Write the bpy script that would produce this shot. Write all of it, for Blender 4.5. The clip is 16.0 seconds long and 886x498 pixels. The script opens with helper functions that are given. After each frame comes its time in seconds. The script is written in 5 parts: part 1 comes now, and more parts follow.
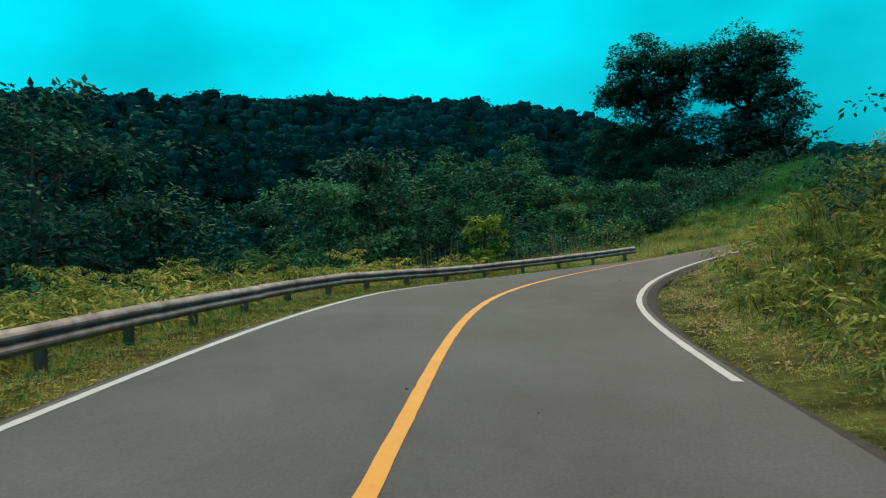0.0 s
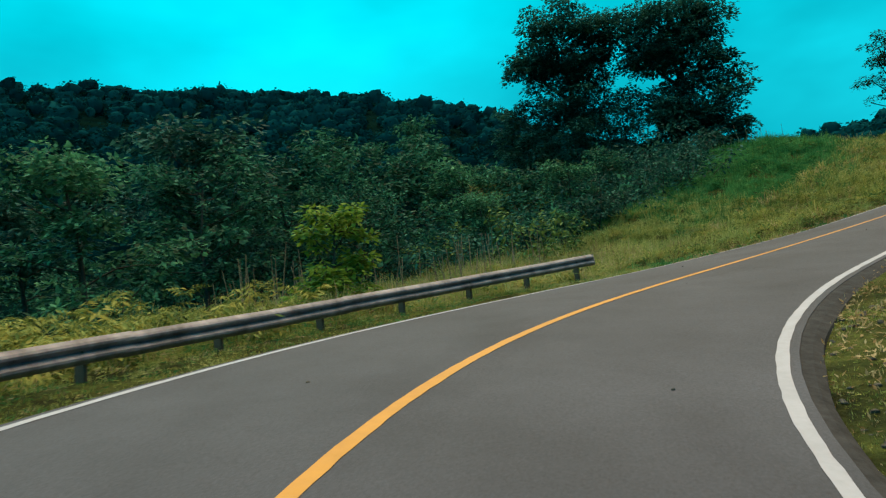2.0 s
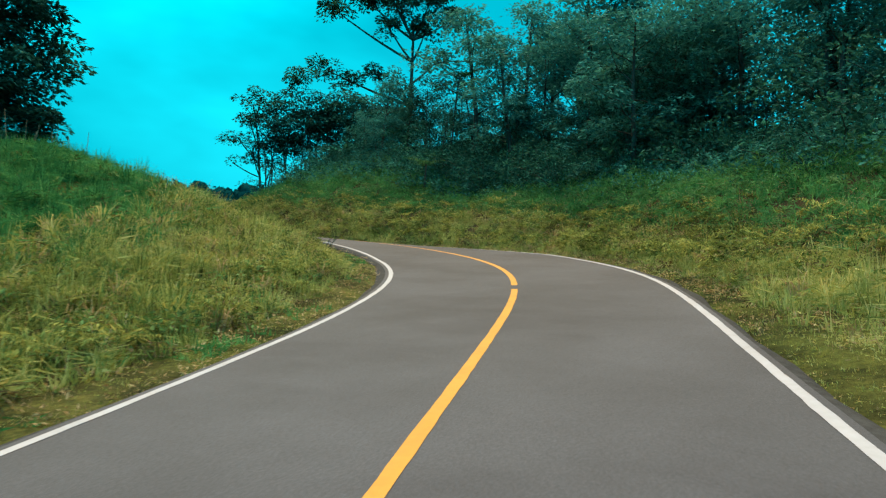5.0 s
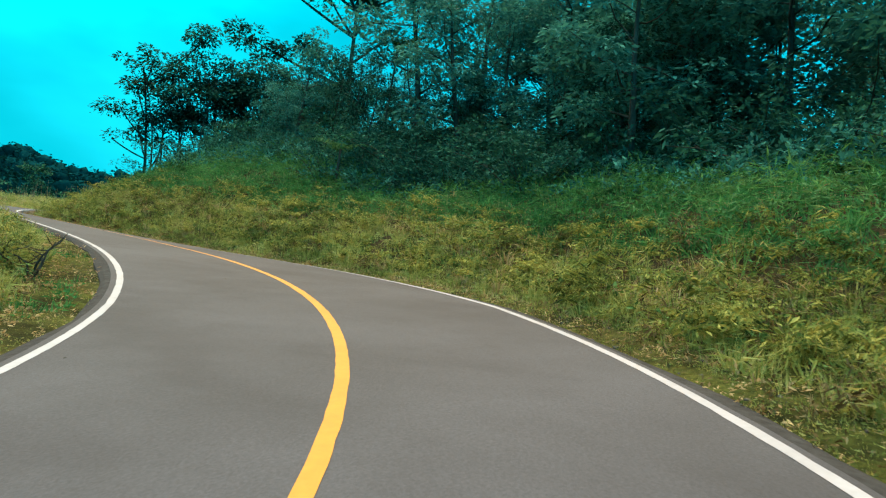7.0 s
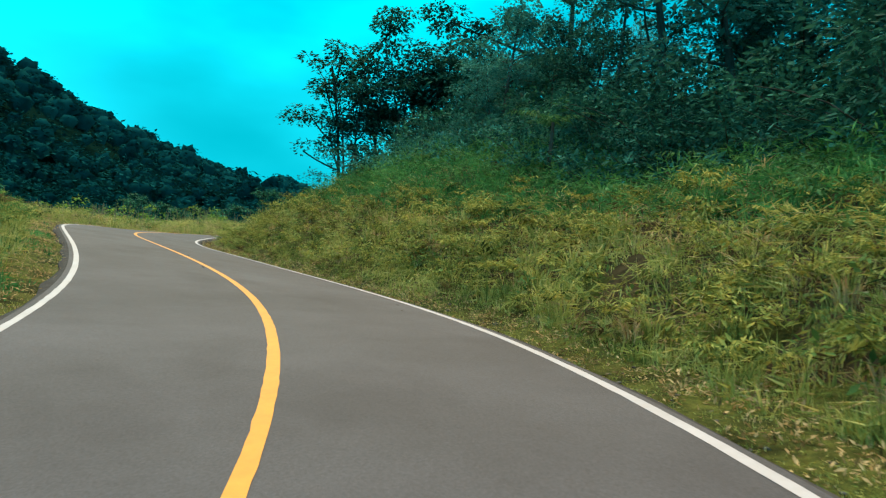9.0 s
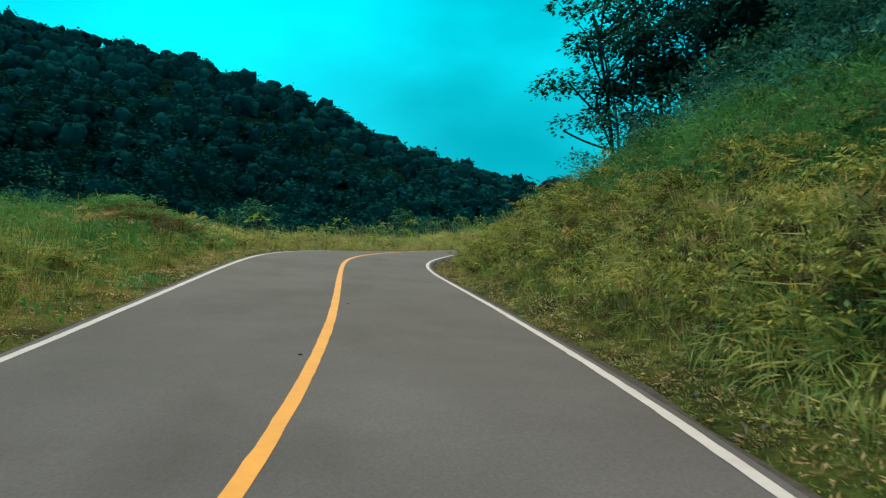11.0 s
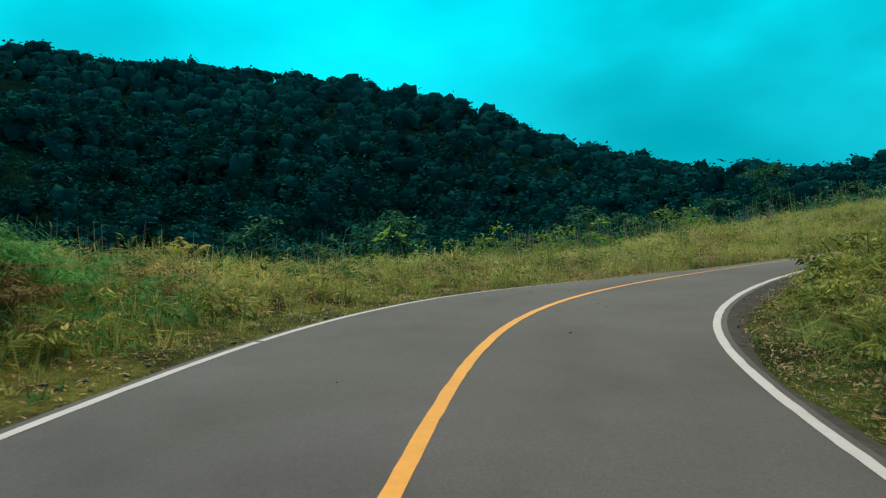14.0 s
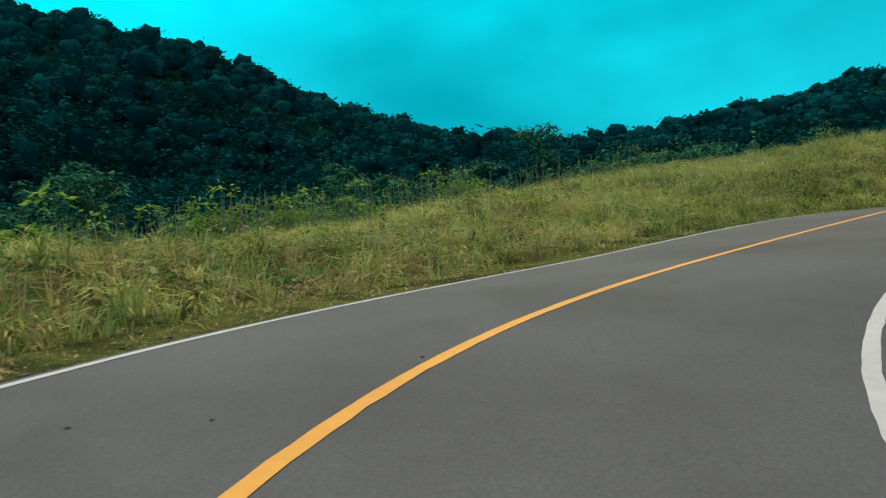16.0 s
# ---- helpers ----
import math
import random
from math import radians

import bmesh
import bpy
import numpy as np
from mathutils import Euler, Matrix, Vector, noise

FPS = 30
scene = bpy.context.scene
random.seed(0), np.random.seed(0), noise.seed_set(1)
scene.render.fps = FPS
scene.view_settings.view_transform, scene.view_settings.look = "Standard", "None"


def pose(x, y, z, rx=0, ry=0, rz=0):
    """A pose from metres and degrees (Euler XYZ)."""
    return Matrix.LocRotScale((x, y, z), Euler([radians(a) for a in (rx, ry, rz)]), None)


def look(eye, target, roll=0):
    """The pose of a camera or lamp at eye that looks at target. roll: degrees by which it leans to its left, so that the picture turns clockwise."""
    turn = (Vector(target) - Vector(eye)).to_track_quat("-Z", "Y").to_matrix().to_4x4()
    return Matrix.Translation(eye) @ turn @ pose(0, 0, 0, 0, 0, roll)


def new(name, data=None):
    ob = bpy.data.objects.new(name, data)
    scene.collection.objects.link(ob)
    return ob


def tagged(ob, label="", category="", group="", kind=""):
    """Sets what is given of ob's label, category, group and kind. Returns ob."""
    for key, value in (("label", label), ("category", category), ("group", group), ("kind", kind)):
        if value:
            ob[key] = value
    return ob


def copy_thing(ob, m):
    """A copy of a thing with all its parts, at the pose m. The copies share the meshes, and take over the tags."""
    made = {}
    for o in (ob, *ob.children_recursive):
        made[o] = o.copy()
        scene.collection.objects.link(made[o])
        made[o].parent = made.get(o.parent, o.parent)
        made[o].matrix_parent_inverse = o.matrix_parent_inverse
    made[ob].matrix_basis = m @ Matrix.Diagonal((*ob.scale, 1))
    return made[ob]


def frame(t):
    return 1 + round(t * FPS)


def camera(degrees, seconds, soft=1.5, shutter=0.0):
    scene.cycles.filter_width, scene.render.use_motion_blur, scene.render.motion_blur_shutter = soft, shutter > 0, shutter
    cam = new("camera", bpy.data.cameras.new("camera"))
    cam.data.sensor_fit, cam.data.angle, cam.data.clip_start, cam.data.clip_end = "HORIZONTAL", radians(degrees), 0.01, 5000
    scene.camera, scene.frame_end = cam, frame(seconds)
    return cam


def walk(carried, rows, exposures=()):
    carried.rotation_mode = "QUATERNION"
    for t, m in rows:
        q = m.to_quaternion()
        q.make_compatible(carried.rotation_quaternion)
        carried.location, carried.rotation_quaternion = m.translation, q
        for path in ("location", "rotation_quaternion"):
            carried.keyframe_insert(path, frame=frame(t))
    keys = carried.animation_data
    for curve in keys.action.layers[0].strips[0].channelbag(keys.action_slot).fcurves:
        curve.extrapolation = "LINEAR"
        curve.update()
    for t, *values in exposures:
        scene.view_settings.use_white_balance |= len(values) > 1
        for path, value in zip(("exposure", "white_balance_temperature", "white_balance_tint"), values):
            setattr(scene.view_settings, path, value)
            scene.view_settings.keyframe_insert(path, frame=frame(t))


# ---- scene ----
# ================= camera and its walk =================
cam = camera(62.69, 16.0, soft=1.25, shutter=0.12)
ROWS = [
    (0.0, pose(0.970, 5.712, 2.354, 97.14, 4.90, 9.27)),
    (0.5, pose(0.838, 9.215, 2.908, 96.10, 5.59, 9.10)),
    (1.0, pose(0.714, 12.712, 3.385, 96.44, 5.89, 8.70)),
    (1.5, pose(0.731, 16.228, 3.853, 95.67, 6.48, 6.40)),
    (2.0, pose(0.978, 19.622, 4.301, 96.22, 6.72, 1.91)),
    (2.5, pose(1.666, 23.162, 4.781, 96.45, 6.50, -4.54)),
    (3.0, pose(2.734, 26.920, 5.301, 97.32, 4.36, -12.08)),
    (3.5, pose(4.538, 30.400, 5.824, 97.19, 2.71, -21.44)),
    (4.0, pose(6.934, 33.464, 6.382, 96.20, 1.42, -32.58)),
    (4.5, pose(9.927, 36.287, 6.944, 96.89, -0.42, -40.67)),
    (5.0, pose(13.082, 38.754, 7.537, 96.75, -1.16, -46.85)),
    (5.5, pose(16.249, 41.030, 8.159, 97.13, -2.15, -51.01)),
    (6.0, pose(19.218, 43.025, 8.726, 97.24, -2.83, -52.53)),
    (6.5, pose(21.980, 44.850, 9.265, 97.39, -3.63, -52.56)),
    (7.0, pose(24.581, 46.607, 9.799, 97.68, -4.15, -50.76)),
    (7.5, pose(27.045, 48.448, 10.345, 97.31, -4.18, -47.24)),
    (8.0, pose(29.306, 50.547, 10.883, 97.44, -4.15, -42.30)),
    (8.5, pose(31.391, 52.789, 11.410, 96.74, -3.43, -37.13)),
    (9.0, pose(33.251, 55.313, 11.937, 96.79, -3.16, -31.87)),
    (9.5, pose(34.875, 57.934, 12.423, 96.72, -2.83, -26.41)),
    (10.0, pose(36.230, 60.682, 12.871, 96.60, -2.34, -20.86)),
    (10.5, pose(37.339, 63.640, 13.326, 96.34, -1.84, -15.54)),
    (11.0, pose(38.200, 66.817, 13.786, 95.97, -1.22, -9.60)),
    (11.5, pose(38.803, 70.120, 14.254, 96.13, -0.63, -3.76)),
    (12.0, pose(39.174, 73.485, 14.732, 96.30, 0.01, 0.95)),
    (12.5, pose(39.380, 76.837, 15.205, 96.51, 0.70, 3.41)),
    (13.0, pose(39.487, 80.295, 15.695, 97.40, 1.26, 4.91)),
    (13.5, pose(39.549, 83.483, 16.141, 96.84, 1.66, 4.92)),
    (14.0, pose(39.564, 86.630, 16.589, 96.46, 1.73, 4.52)),
    (14.5, pose(39.706, 89.918, 17.048, 93.22, 2.64, 2.22)),
    (15.0, pose(40.058, 93.269, 17.434, 92.77, 3.37, -1.72)),
    (15.5, pose(40.687, 96.312, 17.861, 92.85, 3.69, -6.61)),
    (16.0, pose(41.578, 99.053, 18.271, 92.69, 3.26, -13.97)),
]
EXPOSURES = [(0.0, 0.18), (3.0, 0.26), (5.0, 0.64), (7.5, 0.88), (10.0, 0.54), (12.5, 0.20), (16.0, 0.22)]
walk(cam, ROWS, EXPOSURES)

# ================= world and sun =================
world = bpy.data.worlds.new("sky")
scene.world = world
world.use_nodes = True
wn, wl = world.node_tree.nodes, world.node_tree.links
wn.clear()
w_out = wn.new("ShaderNodeOutputWorld")
w_bg = wn.new("ShaderNodeBackground")
w_co = wn.new("ShaderNodeTexCoord")
w_map = wn.new("ShaderNodeMapping")
w_map.inputs["Scale"].default_value = (1.0, 1.0, 2.2)
w_map.inputs["Location"].default_value = (0.35, 0.1, 0.0)
w_noise = wn.new("ShaderNodeTexNoise")
w_noise.inputs["Scale"].default_value = 1.7
w_noise.inputs["Detail"].default_value = 5.0
w_noise.inputs["Roughness"].default_value = 0.45
w_ramp = wn.new("ShaderNodeValToRGB")
w_ramp.color_ramp.elements[0].position = 0.40
w_ramp.color_ramp.elements[0].color = (0.0, 0.85, 1.0, 1)
w_ramp.color_ramp.elements[1].position = 0.66
w_ramp.color_ramp.elements[1].color = (0.0, 0.35, 0.46, 1)
w_sep = wn.new("ShaderNodeSeparateXYZ")
w_hor = wn.new("ShaderNodeMapRange")          # paler cloud low over the hills
w_hor.inputs["From Min"].default_value = 0.12
w_hor.inputs["From Max"].default_value = 0.40
w_hor.inputs["To Min"].default_value = 0.55
w_hor.inputs["To Max"].default_value = 0.0
w_mix = wn.new("ShaderNodeMixRGB")
w_mix.inputs["Color2"].default_value = (0.02, 0.84, 1.0, 1)
wl.new(w_co.outputs["Generated"], w_map.inputs["Vector"])
wl.new(w_map.outputs["Vector"], w_noise.inputs["Vector"])
w_east = wn.new("ShaderNodeMapRange")         # heavier cloud towards the east
w_east.inputs["From Min"].default_value = -0.25
w_east.inputs["From Max"].default_value = 0.65
w_east.inputs["To Min"].default_value = -0.10
w_east.inputs["To Max"].default_value = 0.28
w_add = wn.new("ShaderNodeMath")
w_add.operation = "ADD"
wl.new(w_noise.outputs["Fac"], w_add.inputs[0])
wl.new(w_east.outputs["Result"], w_add.inputs[1])
wl.new(w_add.outputs[0], w_ramp.inputs["Fac"])
wl.new(w_co.outputs["Generated"], w_sep.inputs["Vector"])
wl.new(w_sep.outputs["Z"], w_hor.inputs["Value"])
wl.new(w_sep.outputs["X"], w_east.inputs["Value"])
wl.new(w_hor.outputs["Result"], w_mix.inputs["Fac"])
wl.new(w_ramp.outputs["Color"], w_mix.inputs["Color1"])
w_dot = wn.new("ShaderNodeVectorMath")        # one grey bank of cloud over the valley ahead
w_dot.operation = "DOT_PRODUCT"
w_dot.inputs[1].default_value = (0.367, 0.865, 0.342)
wl.new(w_co.outputs["Generated"], w_dot.inputs[0])
w_bank = wn.new("ShaderNodeMapRange")
w_bank.interpolation_type = "SMOOTHSTEP"
w_bank.inputs["From Min"].default_value = 0.935
w_bank.inputs["From Max"].default_value = 0.992
wl.new(w_dot.outputs["Value"], w_bank.inputs["Value"])
w_wisp = wn.new("ShaderNodeMapRange")
w_wisp.inputs["From Min"].default_value = 0.30
w_wisp.inputs["From Max"].default_value = 0.58
wl.new(w_noise.outputs["Fac"], w_wisp.inputs["Value"])
w_both = wn.new("ShaderNodeMath")
w_both.operation = "MULTIPLY"
wl.new(w_bank.outputs["Result"], w_both.inputs[0])
wl.new(w_wisp.outputs["Result"], w_both.inputs[1])
w_grey = wn.new("ShaderNodeMixRGB")
w_grey.inputs["Color2"].default_value = (0.0, 0.34, 0.43, 1)
wl.new(w_both.outputs[0], w_grey.inputs["Fac"])
wl.new(w_mix.outputs["Color"], w_grey.inputs["Color1"])
wl.new(w_grey.outputs["Color"], w_bg.inputs["Color"])
w_bg.inputs["Strength"].default_value = 1.0
wl.new(w_bg.outputs["Background"], w_out.inputs["Surface"])

sun_data = bpy.data.lights.new("sun", "SUN")
sun_data.energy = 4.9
sun_data.angle = radians(80)
sun_data.color = (1.0, 0.55, 0.19)
sun = new("sun", sun_data)
sun.matrix_world = look((0, 0, 200), (-15, -40, 0))


# ================= materials =================
def mat(name):
    m = bpy.data.materials.new(name)
    m.use_nodes = True
    nt = m.node_tree
    nt.nodes.clear()
    o = nt.nodes.new("ShaderNodeOutputMaterial")
    b = nt.nodes.new("ShaderNodeBsdfPrincipled")
    nt.links.new(b.outputs["BSDF"], o.inputs["Surface"])
    return m, nt, b


def noise_node(nt, scale, detail=4.0, rough=0.55, stretch=None):
    tc = nt.nodes.new("ShaderNodeTexCoord")
    n = nt.nodes.new("ShaderNodeTexNoise")
    n.inputs["Scale"].default_value = scale
    n.inputs["Detail"].default_value = detail
    n.inputs["Roughness"].default_value = rough
    if stretch:
        mp = nt.nodes.new("ShaderNodeMapping")
        mp.inputs["Scale"].default_value = stretch
        nt.links.new(tc.outputs["Object"], mp.inputs["Vector"])
        nt.links.new(mp.outputs["Vector"], n.inputs["Vector"])
    else:
        nt.links.new(tc.outputs["Object"], n.inputs["Vector"])
    return n


def ramp(nt, src, stops):
    r = nt.nodes.new("ShaderNodeValToRGB")
    el = r.color_ramp.elements
    while len(el) < len(stops):
        el.new(0.5)
    for e, (p, c) in zip(el, stops):
        e.position, e.color = p, (*c, 1)
    nt.links.new(src, r.inputs["Fac"])
    return r.outputs["Color"]


def mix(nt, fac, a, b, mode="MIX"):
    m = nt.nodes.new("ShaderNodeMixRGB")
    m.blend_type = mode
    if isinstance(fac, float):
        m.inputs["Fac"].default_value = fac
    else:
        nt.links.new(fac, m.inputs["Fac"])
    for k, v in (("Color1", a), ("Color2", b)):
        if isinstance(v, tuple):
            m.inputs[k].default_value = (*v, 1)
        else:
            nt.links.new(v, m.inputs[k])
    return m.outputs["Color"]


def bump(nt, bsdf, src, strength, dist):
    b = nt.nodes.new("ShaderNodeBump")
    b.inputs["Strength"].default_value = strength
    b.inputs["Distance"].default_value = dist
    nt.links.new(src, b.inputs["Height"])
    nt.links.new(b.outputs["Normal"], bsdf.inputs["Normal"])


def asphalt_material():
    m, nt, b = mat("asphalt")
    big = noise_node(nt, 0.33, 6.0, 0.62)
    fine = noise_node(nt, 38.0, 3.0, 0.7)
    smear = noise_node(nt, 0.55, 4.0, 0.55, (1.0, 0.45, 1.0))
    c = ramp(nt, big.outputs["Fac"], [(0.3, (0.043, 0.0505, 0.076)), (0.7, (0.067, 0.078, 0.117))])
    c = mix(nt, 1.0, c, ramp(nt, smear.outputs["Fac"], [(0.36, (0.84, 0.84, 0.85)), (0.47, (1.0, 1.0, 1.0)), (0.74, (1.08, 1.08, 1.08))]), "MULTIPLY")
    g = ramp(nt, fine.outputs["Fac"], [(0.3, (0.72, 0.72, 0.72)), (0.7, (1.2, 1.2, 1.2))])
    nt.links.new(mix(nt, 1.0, c, g, "MULTIPLY"), b.inputs["Base Color"])
    b.inputs["Roughness"].default_value = 0.82
    b.inputs["Specular IOR Level"].default_value = 0.3
    bump(nt, b, fine.outputs["Fac"], 0.5, 0.006)
    return m


def paint_material(name, col, worn):
    m, nt, b = mat(name)
    n = noise_node(nt, 9.0, 6.0, 0.7)
    n2 = noise_node(nt, 1.3, 3.0, 0.6)
    f = mix(nt, 0.5, n.outputs["Color"], n2.outputs["Color"])
    c = ramp(nt, f, [(0.30, worn), (0.40, tuple(v * 0.8 for v in col)), (0.6, col)])
    nt.links.new(c, b.inputs["Base Color"])
    b.inputs["Roughness"].default_value = 0.6
    bump(nt, b, n.outputs["Fac"], 0.3, 0.003)
    return m


def steel_material():
    m, nt, b = mat("galvanised_steel")
    n = noise_node(nt, 2.5, 6.0, 0.65)
    n2 = noise_node(nt, 30.0, 3.0, 0.6)
    c = ramp(nt, n.outputs["Fac"], [(0.3, (0.08, 0.088, 0.12)), (0.5, (0.19, 0.205, 0.275)), (0.75, (0.33, 0.355, 0.465))])
    nt.links.new(mix(nt, 0.25, c, n2.outputs["Color"], "OVERLAY"), b.inputs["Base Color"])
    b.inputs["Metallic"].default_value = 0.3
    b.inputs["Roughness"].default_value = 0.55
    b.inputs["Specular IOR Level"].default_value = 0.15
    bump(nt, b, n2.outputs["Fac"], 0.15, 0.002)
    return m


def leaf_material(name, dark, mid, light, gloss=0.45, thin=0.3, patch=0.35, sheen=0.06):
    """Foliage: every leaf its own shade, drifting from patch to patch."""
    m, nt, b = mat(name)
    geo = nt.nodes.new("ShaderNodeNewGeometry")
    n = noise_node(nt, patch, 3.0, 0.6)
    f = nt.nodes.new("ShaderNodeMath")
    f.operation = "MULTIPLY_ADD"
    f.inputs[1].default_value = 0.38
    nt.links.new(geo.outputs["Random Per Island"], f.inputs[0])
    s = nt.nodes.new("ShaderNodeMath")
    s.operation = "MULTIPLY"
    s.inputs[1].default_value = 0.78
    # clump-sized noise paints a light and dark relief into the leaf colour
    n2 = noise_node(nt, patch * 7.0, 2.0, 0.5)
    both = nt.nodes.new("ShaderNodeMath")
    both.operation = "MULTIPLY_ADD"
    both.inputs[1].default_value = 0.8
    nt.links.new(n2.outputs["Fac"], both.inputs[0])
    nt.links.new(n.outputs["Fac"], both.inputs[2])
    low = nt.nodes.new("ShaderNodeMath")
    low.operation = "SUBTRACT"
    low.inputs[1].default_value = 0.50
    nt.links.new(both.outputs[0], low.inputs[0])
    nt.links.new(low.outputs[0], s.inputs[0])
    nt.links.new(s.outputs[0], f.inputs[2])
    c = ramp(nt, f.outputs[0], [(0.26, dark), (0.5, mid), (0.76, light)])
    nt.links.new(c, b.inputs["Base Color"])
    b.inputs["Roughness"].default_value = gloss
    b.inputs["Specular IOR Level"].default_value = sheen
    if thin:
        t = nt.nodes.new("ShaderNodeBsdfTranslucent")
        nt.links.new(c, t.inputs["Color"])
        mx = nt.nodes.new("ShaderNodeMixShader")
        mx.inputs["Fac"].default_value = thin
        o = [x for x in nt.nodes if x.bl_idname == "ShaderNodeOutputMaterial"][0]
        nt.links.new(b.outputs["BSDF"], mx.inputs[1])
        nt.links.new(t.outputs["BSDF"], mx.inputs[2])
        nt.links.new(mx.outputs["Shader"], o.inputs["Surface"])
    return m


def bark_material(name, a, c2, sheen=0.08):
    m, nt, b = mat(name)
    n = noise_node(nt, 6.0, 6.0, 0.7, (1.0, 1.0, 0.25))
    nt.links.new(ramp(nt, n.outputs["Fac"], [(0.3, a), (0.7, c2)]), b.inputs["Base Color"])
    b.inputs["Roughness"].default_value = 0.95
    b.inputs["Specular IOR Level"].default_value = sheen
    bump(nt, b, n.outputs["Fac"], 0.6, 0.03)
    return m


def ground_material():
    m, nt, b = mat("grassy_soil")
    big = noise_node(nt, 0.09, 5.0, 0.6)
    mid = noise_node(nt, 0.9, 5.0, 0.65)
    fine = noise_node(nt, 11.0, 5.0, 0.7)
    c = ramp(nt, big.outputs["Fac"], [(0.35, (0.055, 0.10, 0.028)), (0.5, (0.11, 0.14, 0.042)), (0.68, (0.125, 0.135, 0.055))])
    # dark patches paint the shade of gaps between plants into the soil
    d = ramp(nt, mid.outputs["Fac"], [(0.38, (0.27, 0.28, 0.29)), (0.6, (1.1, 1.05, 1.0))])
    e = ramp(nt, fine.outputs["Fac"], [(0.3, (0.35, 0.38, 0.4)), (0.7, (1.35, 1.3, 1.2))])
    nt.links.new(mix(nt, 1.0, mix(nt, 1.0, c, d, "MULTIPLY"), e, "MULTIPLY"), b.inputs["Base Color"])
    b.inputs["Roughness"].default_value = 0.95
    b.inputs["Specular IOR Level"].default_value = 0.1
    bump(nt, b, fine.outputs["Fac"], 1.0, 0.15)
    return m


ASPHALT = asphalt_material()
EDGE_ASPHALT = bark_material("worn_asphalt_edge", (0.026, 0.029, 0.037), (0.058, 0.063, 0.078))
WHITE_PAINT = paint_material("white_road_paint", (0.36, 0.40, 0.55), (0.10, 0.10, 0.12))
YELLOW_PAINT = paint_material("yellow_road_paint", (0.53, 0.262, 0.030), (0.10, 0.085, 0.07))
STEEL = steel_material()
RUST_STEEL = bark_material("weathered_steel_post", (0.05, 0.045, 0.04), (0.13, 0.12, 0.11))
GROUND = ground_material()
# dark soil: the shade in the fern hollows is put into its colour
SHADED_BANK_SOIL = bark_material("shaded_bank_soil", (0.018, 0.017, 0.012), (0.060, 0.052, 0.034), 0.0)
# near-black green: shade below the crowns is put into the floor colour
SHADED_FLOOR = bark_material("shaded_forest_floor", (0.0012, 0.008, 0.008), (0.003, 0.018, 0.017), 0.0)
BARK = bark_material("bark", (0.020, 0.025, 0.026), (0.070, 0.078, 0.080), 0.04)
DEAD_WOOD = bark_material("dead_wood", (0.10, 0.085, 0.065), (0.26, 0.22, 0.17))
STONE = bark_material("stone", (0.05, 0.05, 0.052), (0.13, 0.125, 0.125))
# far hills: windscreen tint and haze are put into this blue-teal
FOREST_LEAF = leaf_material("hazed_forest_leaves", (0.0016, 0.027, 0.036), (0.0034, 0.048, 0.060), (0.007, 0.074, 0.085), 0.9, 0.12, patch=0.02, sheen=0.0)
# darker tree-leaf copy, shade of dense crowns and slope scrub put in
DARK_LEAF = leaf_material("shaded_dark_leaves", (0.005, 0.038, 0.038), (0.013, 0.090, 0.082), (0.045, 0.20, 0.165), 0.7, 0.30, sheen=0.03)
# dark tone raised and blued: a teal haze painted into the leaves
SLOPE_LEAF = leaf_material("hazed_slope_leaves", (0.020, 0.125, 0.132), (0.036, 0.205, 0.205), (0.08, 0.33, 0.29), 0.6, 0.33, sheen=0.03)
# dark and mid tones lowered for wood shade, light tone kept for highlights
TREE_LEAF = leaf_material("tree_leaves", (0.004, 0.026, 0.022), (0.015, 0.095, 0.070), (0.060, 0.28, 0.19), 0.6, 0.30, sheen=0.04)
# shaded leaf copy for the left-hand woods
SHADE_LEAF = leaf_material("shaded_wood_leaves", (0.005, 0.032, 0.034), (0.013, 0.080, 0.076), (0.052, 0.20, 0.170), 0.6, 0.25, sheen=0.05)
MID_LEAF = leaf_material("edge_tree_leaves", (0.008, 0.046, 0.032), (0.030, 0.150, 0.096), (0.10, 0.36, 0.21), 0.6, 0.3)
SHRUB_LEAF = leaf_material("shrub_leaves", (0.025, 0.072, 0.024), (0.075, 0.17, 0.055), (0.18, 0.31, 0.12), 0.6)
FERN_LEAF = leaf_material("fern_fronds", (0.022, 0.046, 0.015), (0.145, 0.205, 0.056), (0.44, 0.46, 0.150), 0.6, 0.36, patch=0.3)
GRASS_LEAF = leaf_material("grass_blades", (0.085, 0.130, 0.038), (0.280, 0.345, 0.108), (0.55, 0.54, 0.25), 0.7, 0.40, patch=0.22)
LUSH_LEAF = leaf_material("lush_grass_blades", (0.016, 0.092, 0.034), (0.050, 0.225, 0.078), (0.15, 0.37, 0.14), 0.7, 0.40, patch=0.25)
DRY_LEAF = leaf_material("dry_grass", (0.22, 0.165, 0.10), (0.40, 0.32, 0.20), (0.58, 0.48, 0.31), 0.8, 0.35, patch=0.3)
BROWN_LEAF = leaf_material("withered_fronds", (0.042, 0.036, 0.018), (0.105, 0.088, 0.045), (0.20, 0.168, 0.10), 0.8, 0.2, patch=0.5)
# shaded copy of the fern fronds, the shade is in the leaf colour
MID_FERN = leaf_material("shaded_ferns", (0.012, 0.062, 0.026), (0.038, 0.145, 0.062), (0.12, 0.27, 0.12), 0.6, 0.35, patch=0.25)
YOUNG_LEAF = leaf_material("young_leaves", (0.055, 0.13, 0.02), (0.13, 0.27, 0.042), (0.25, 0.40, 0.085), 0.5, 0.4)

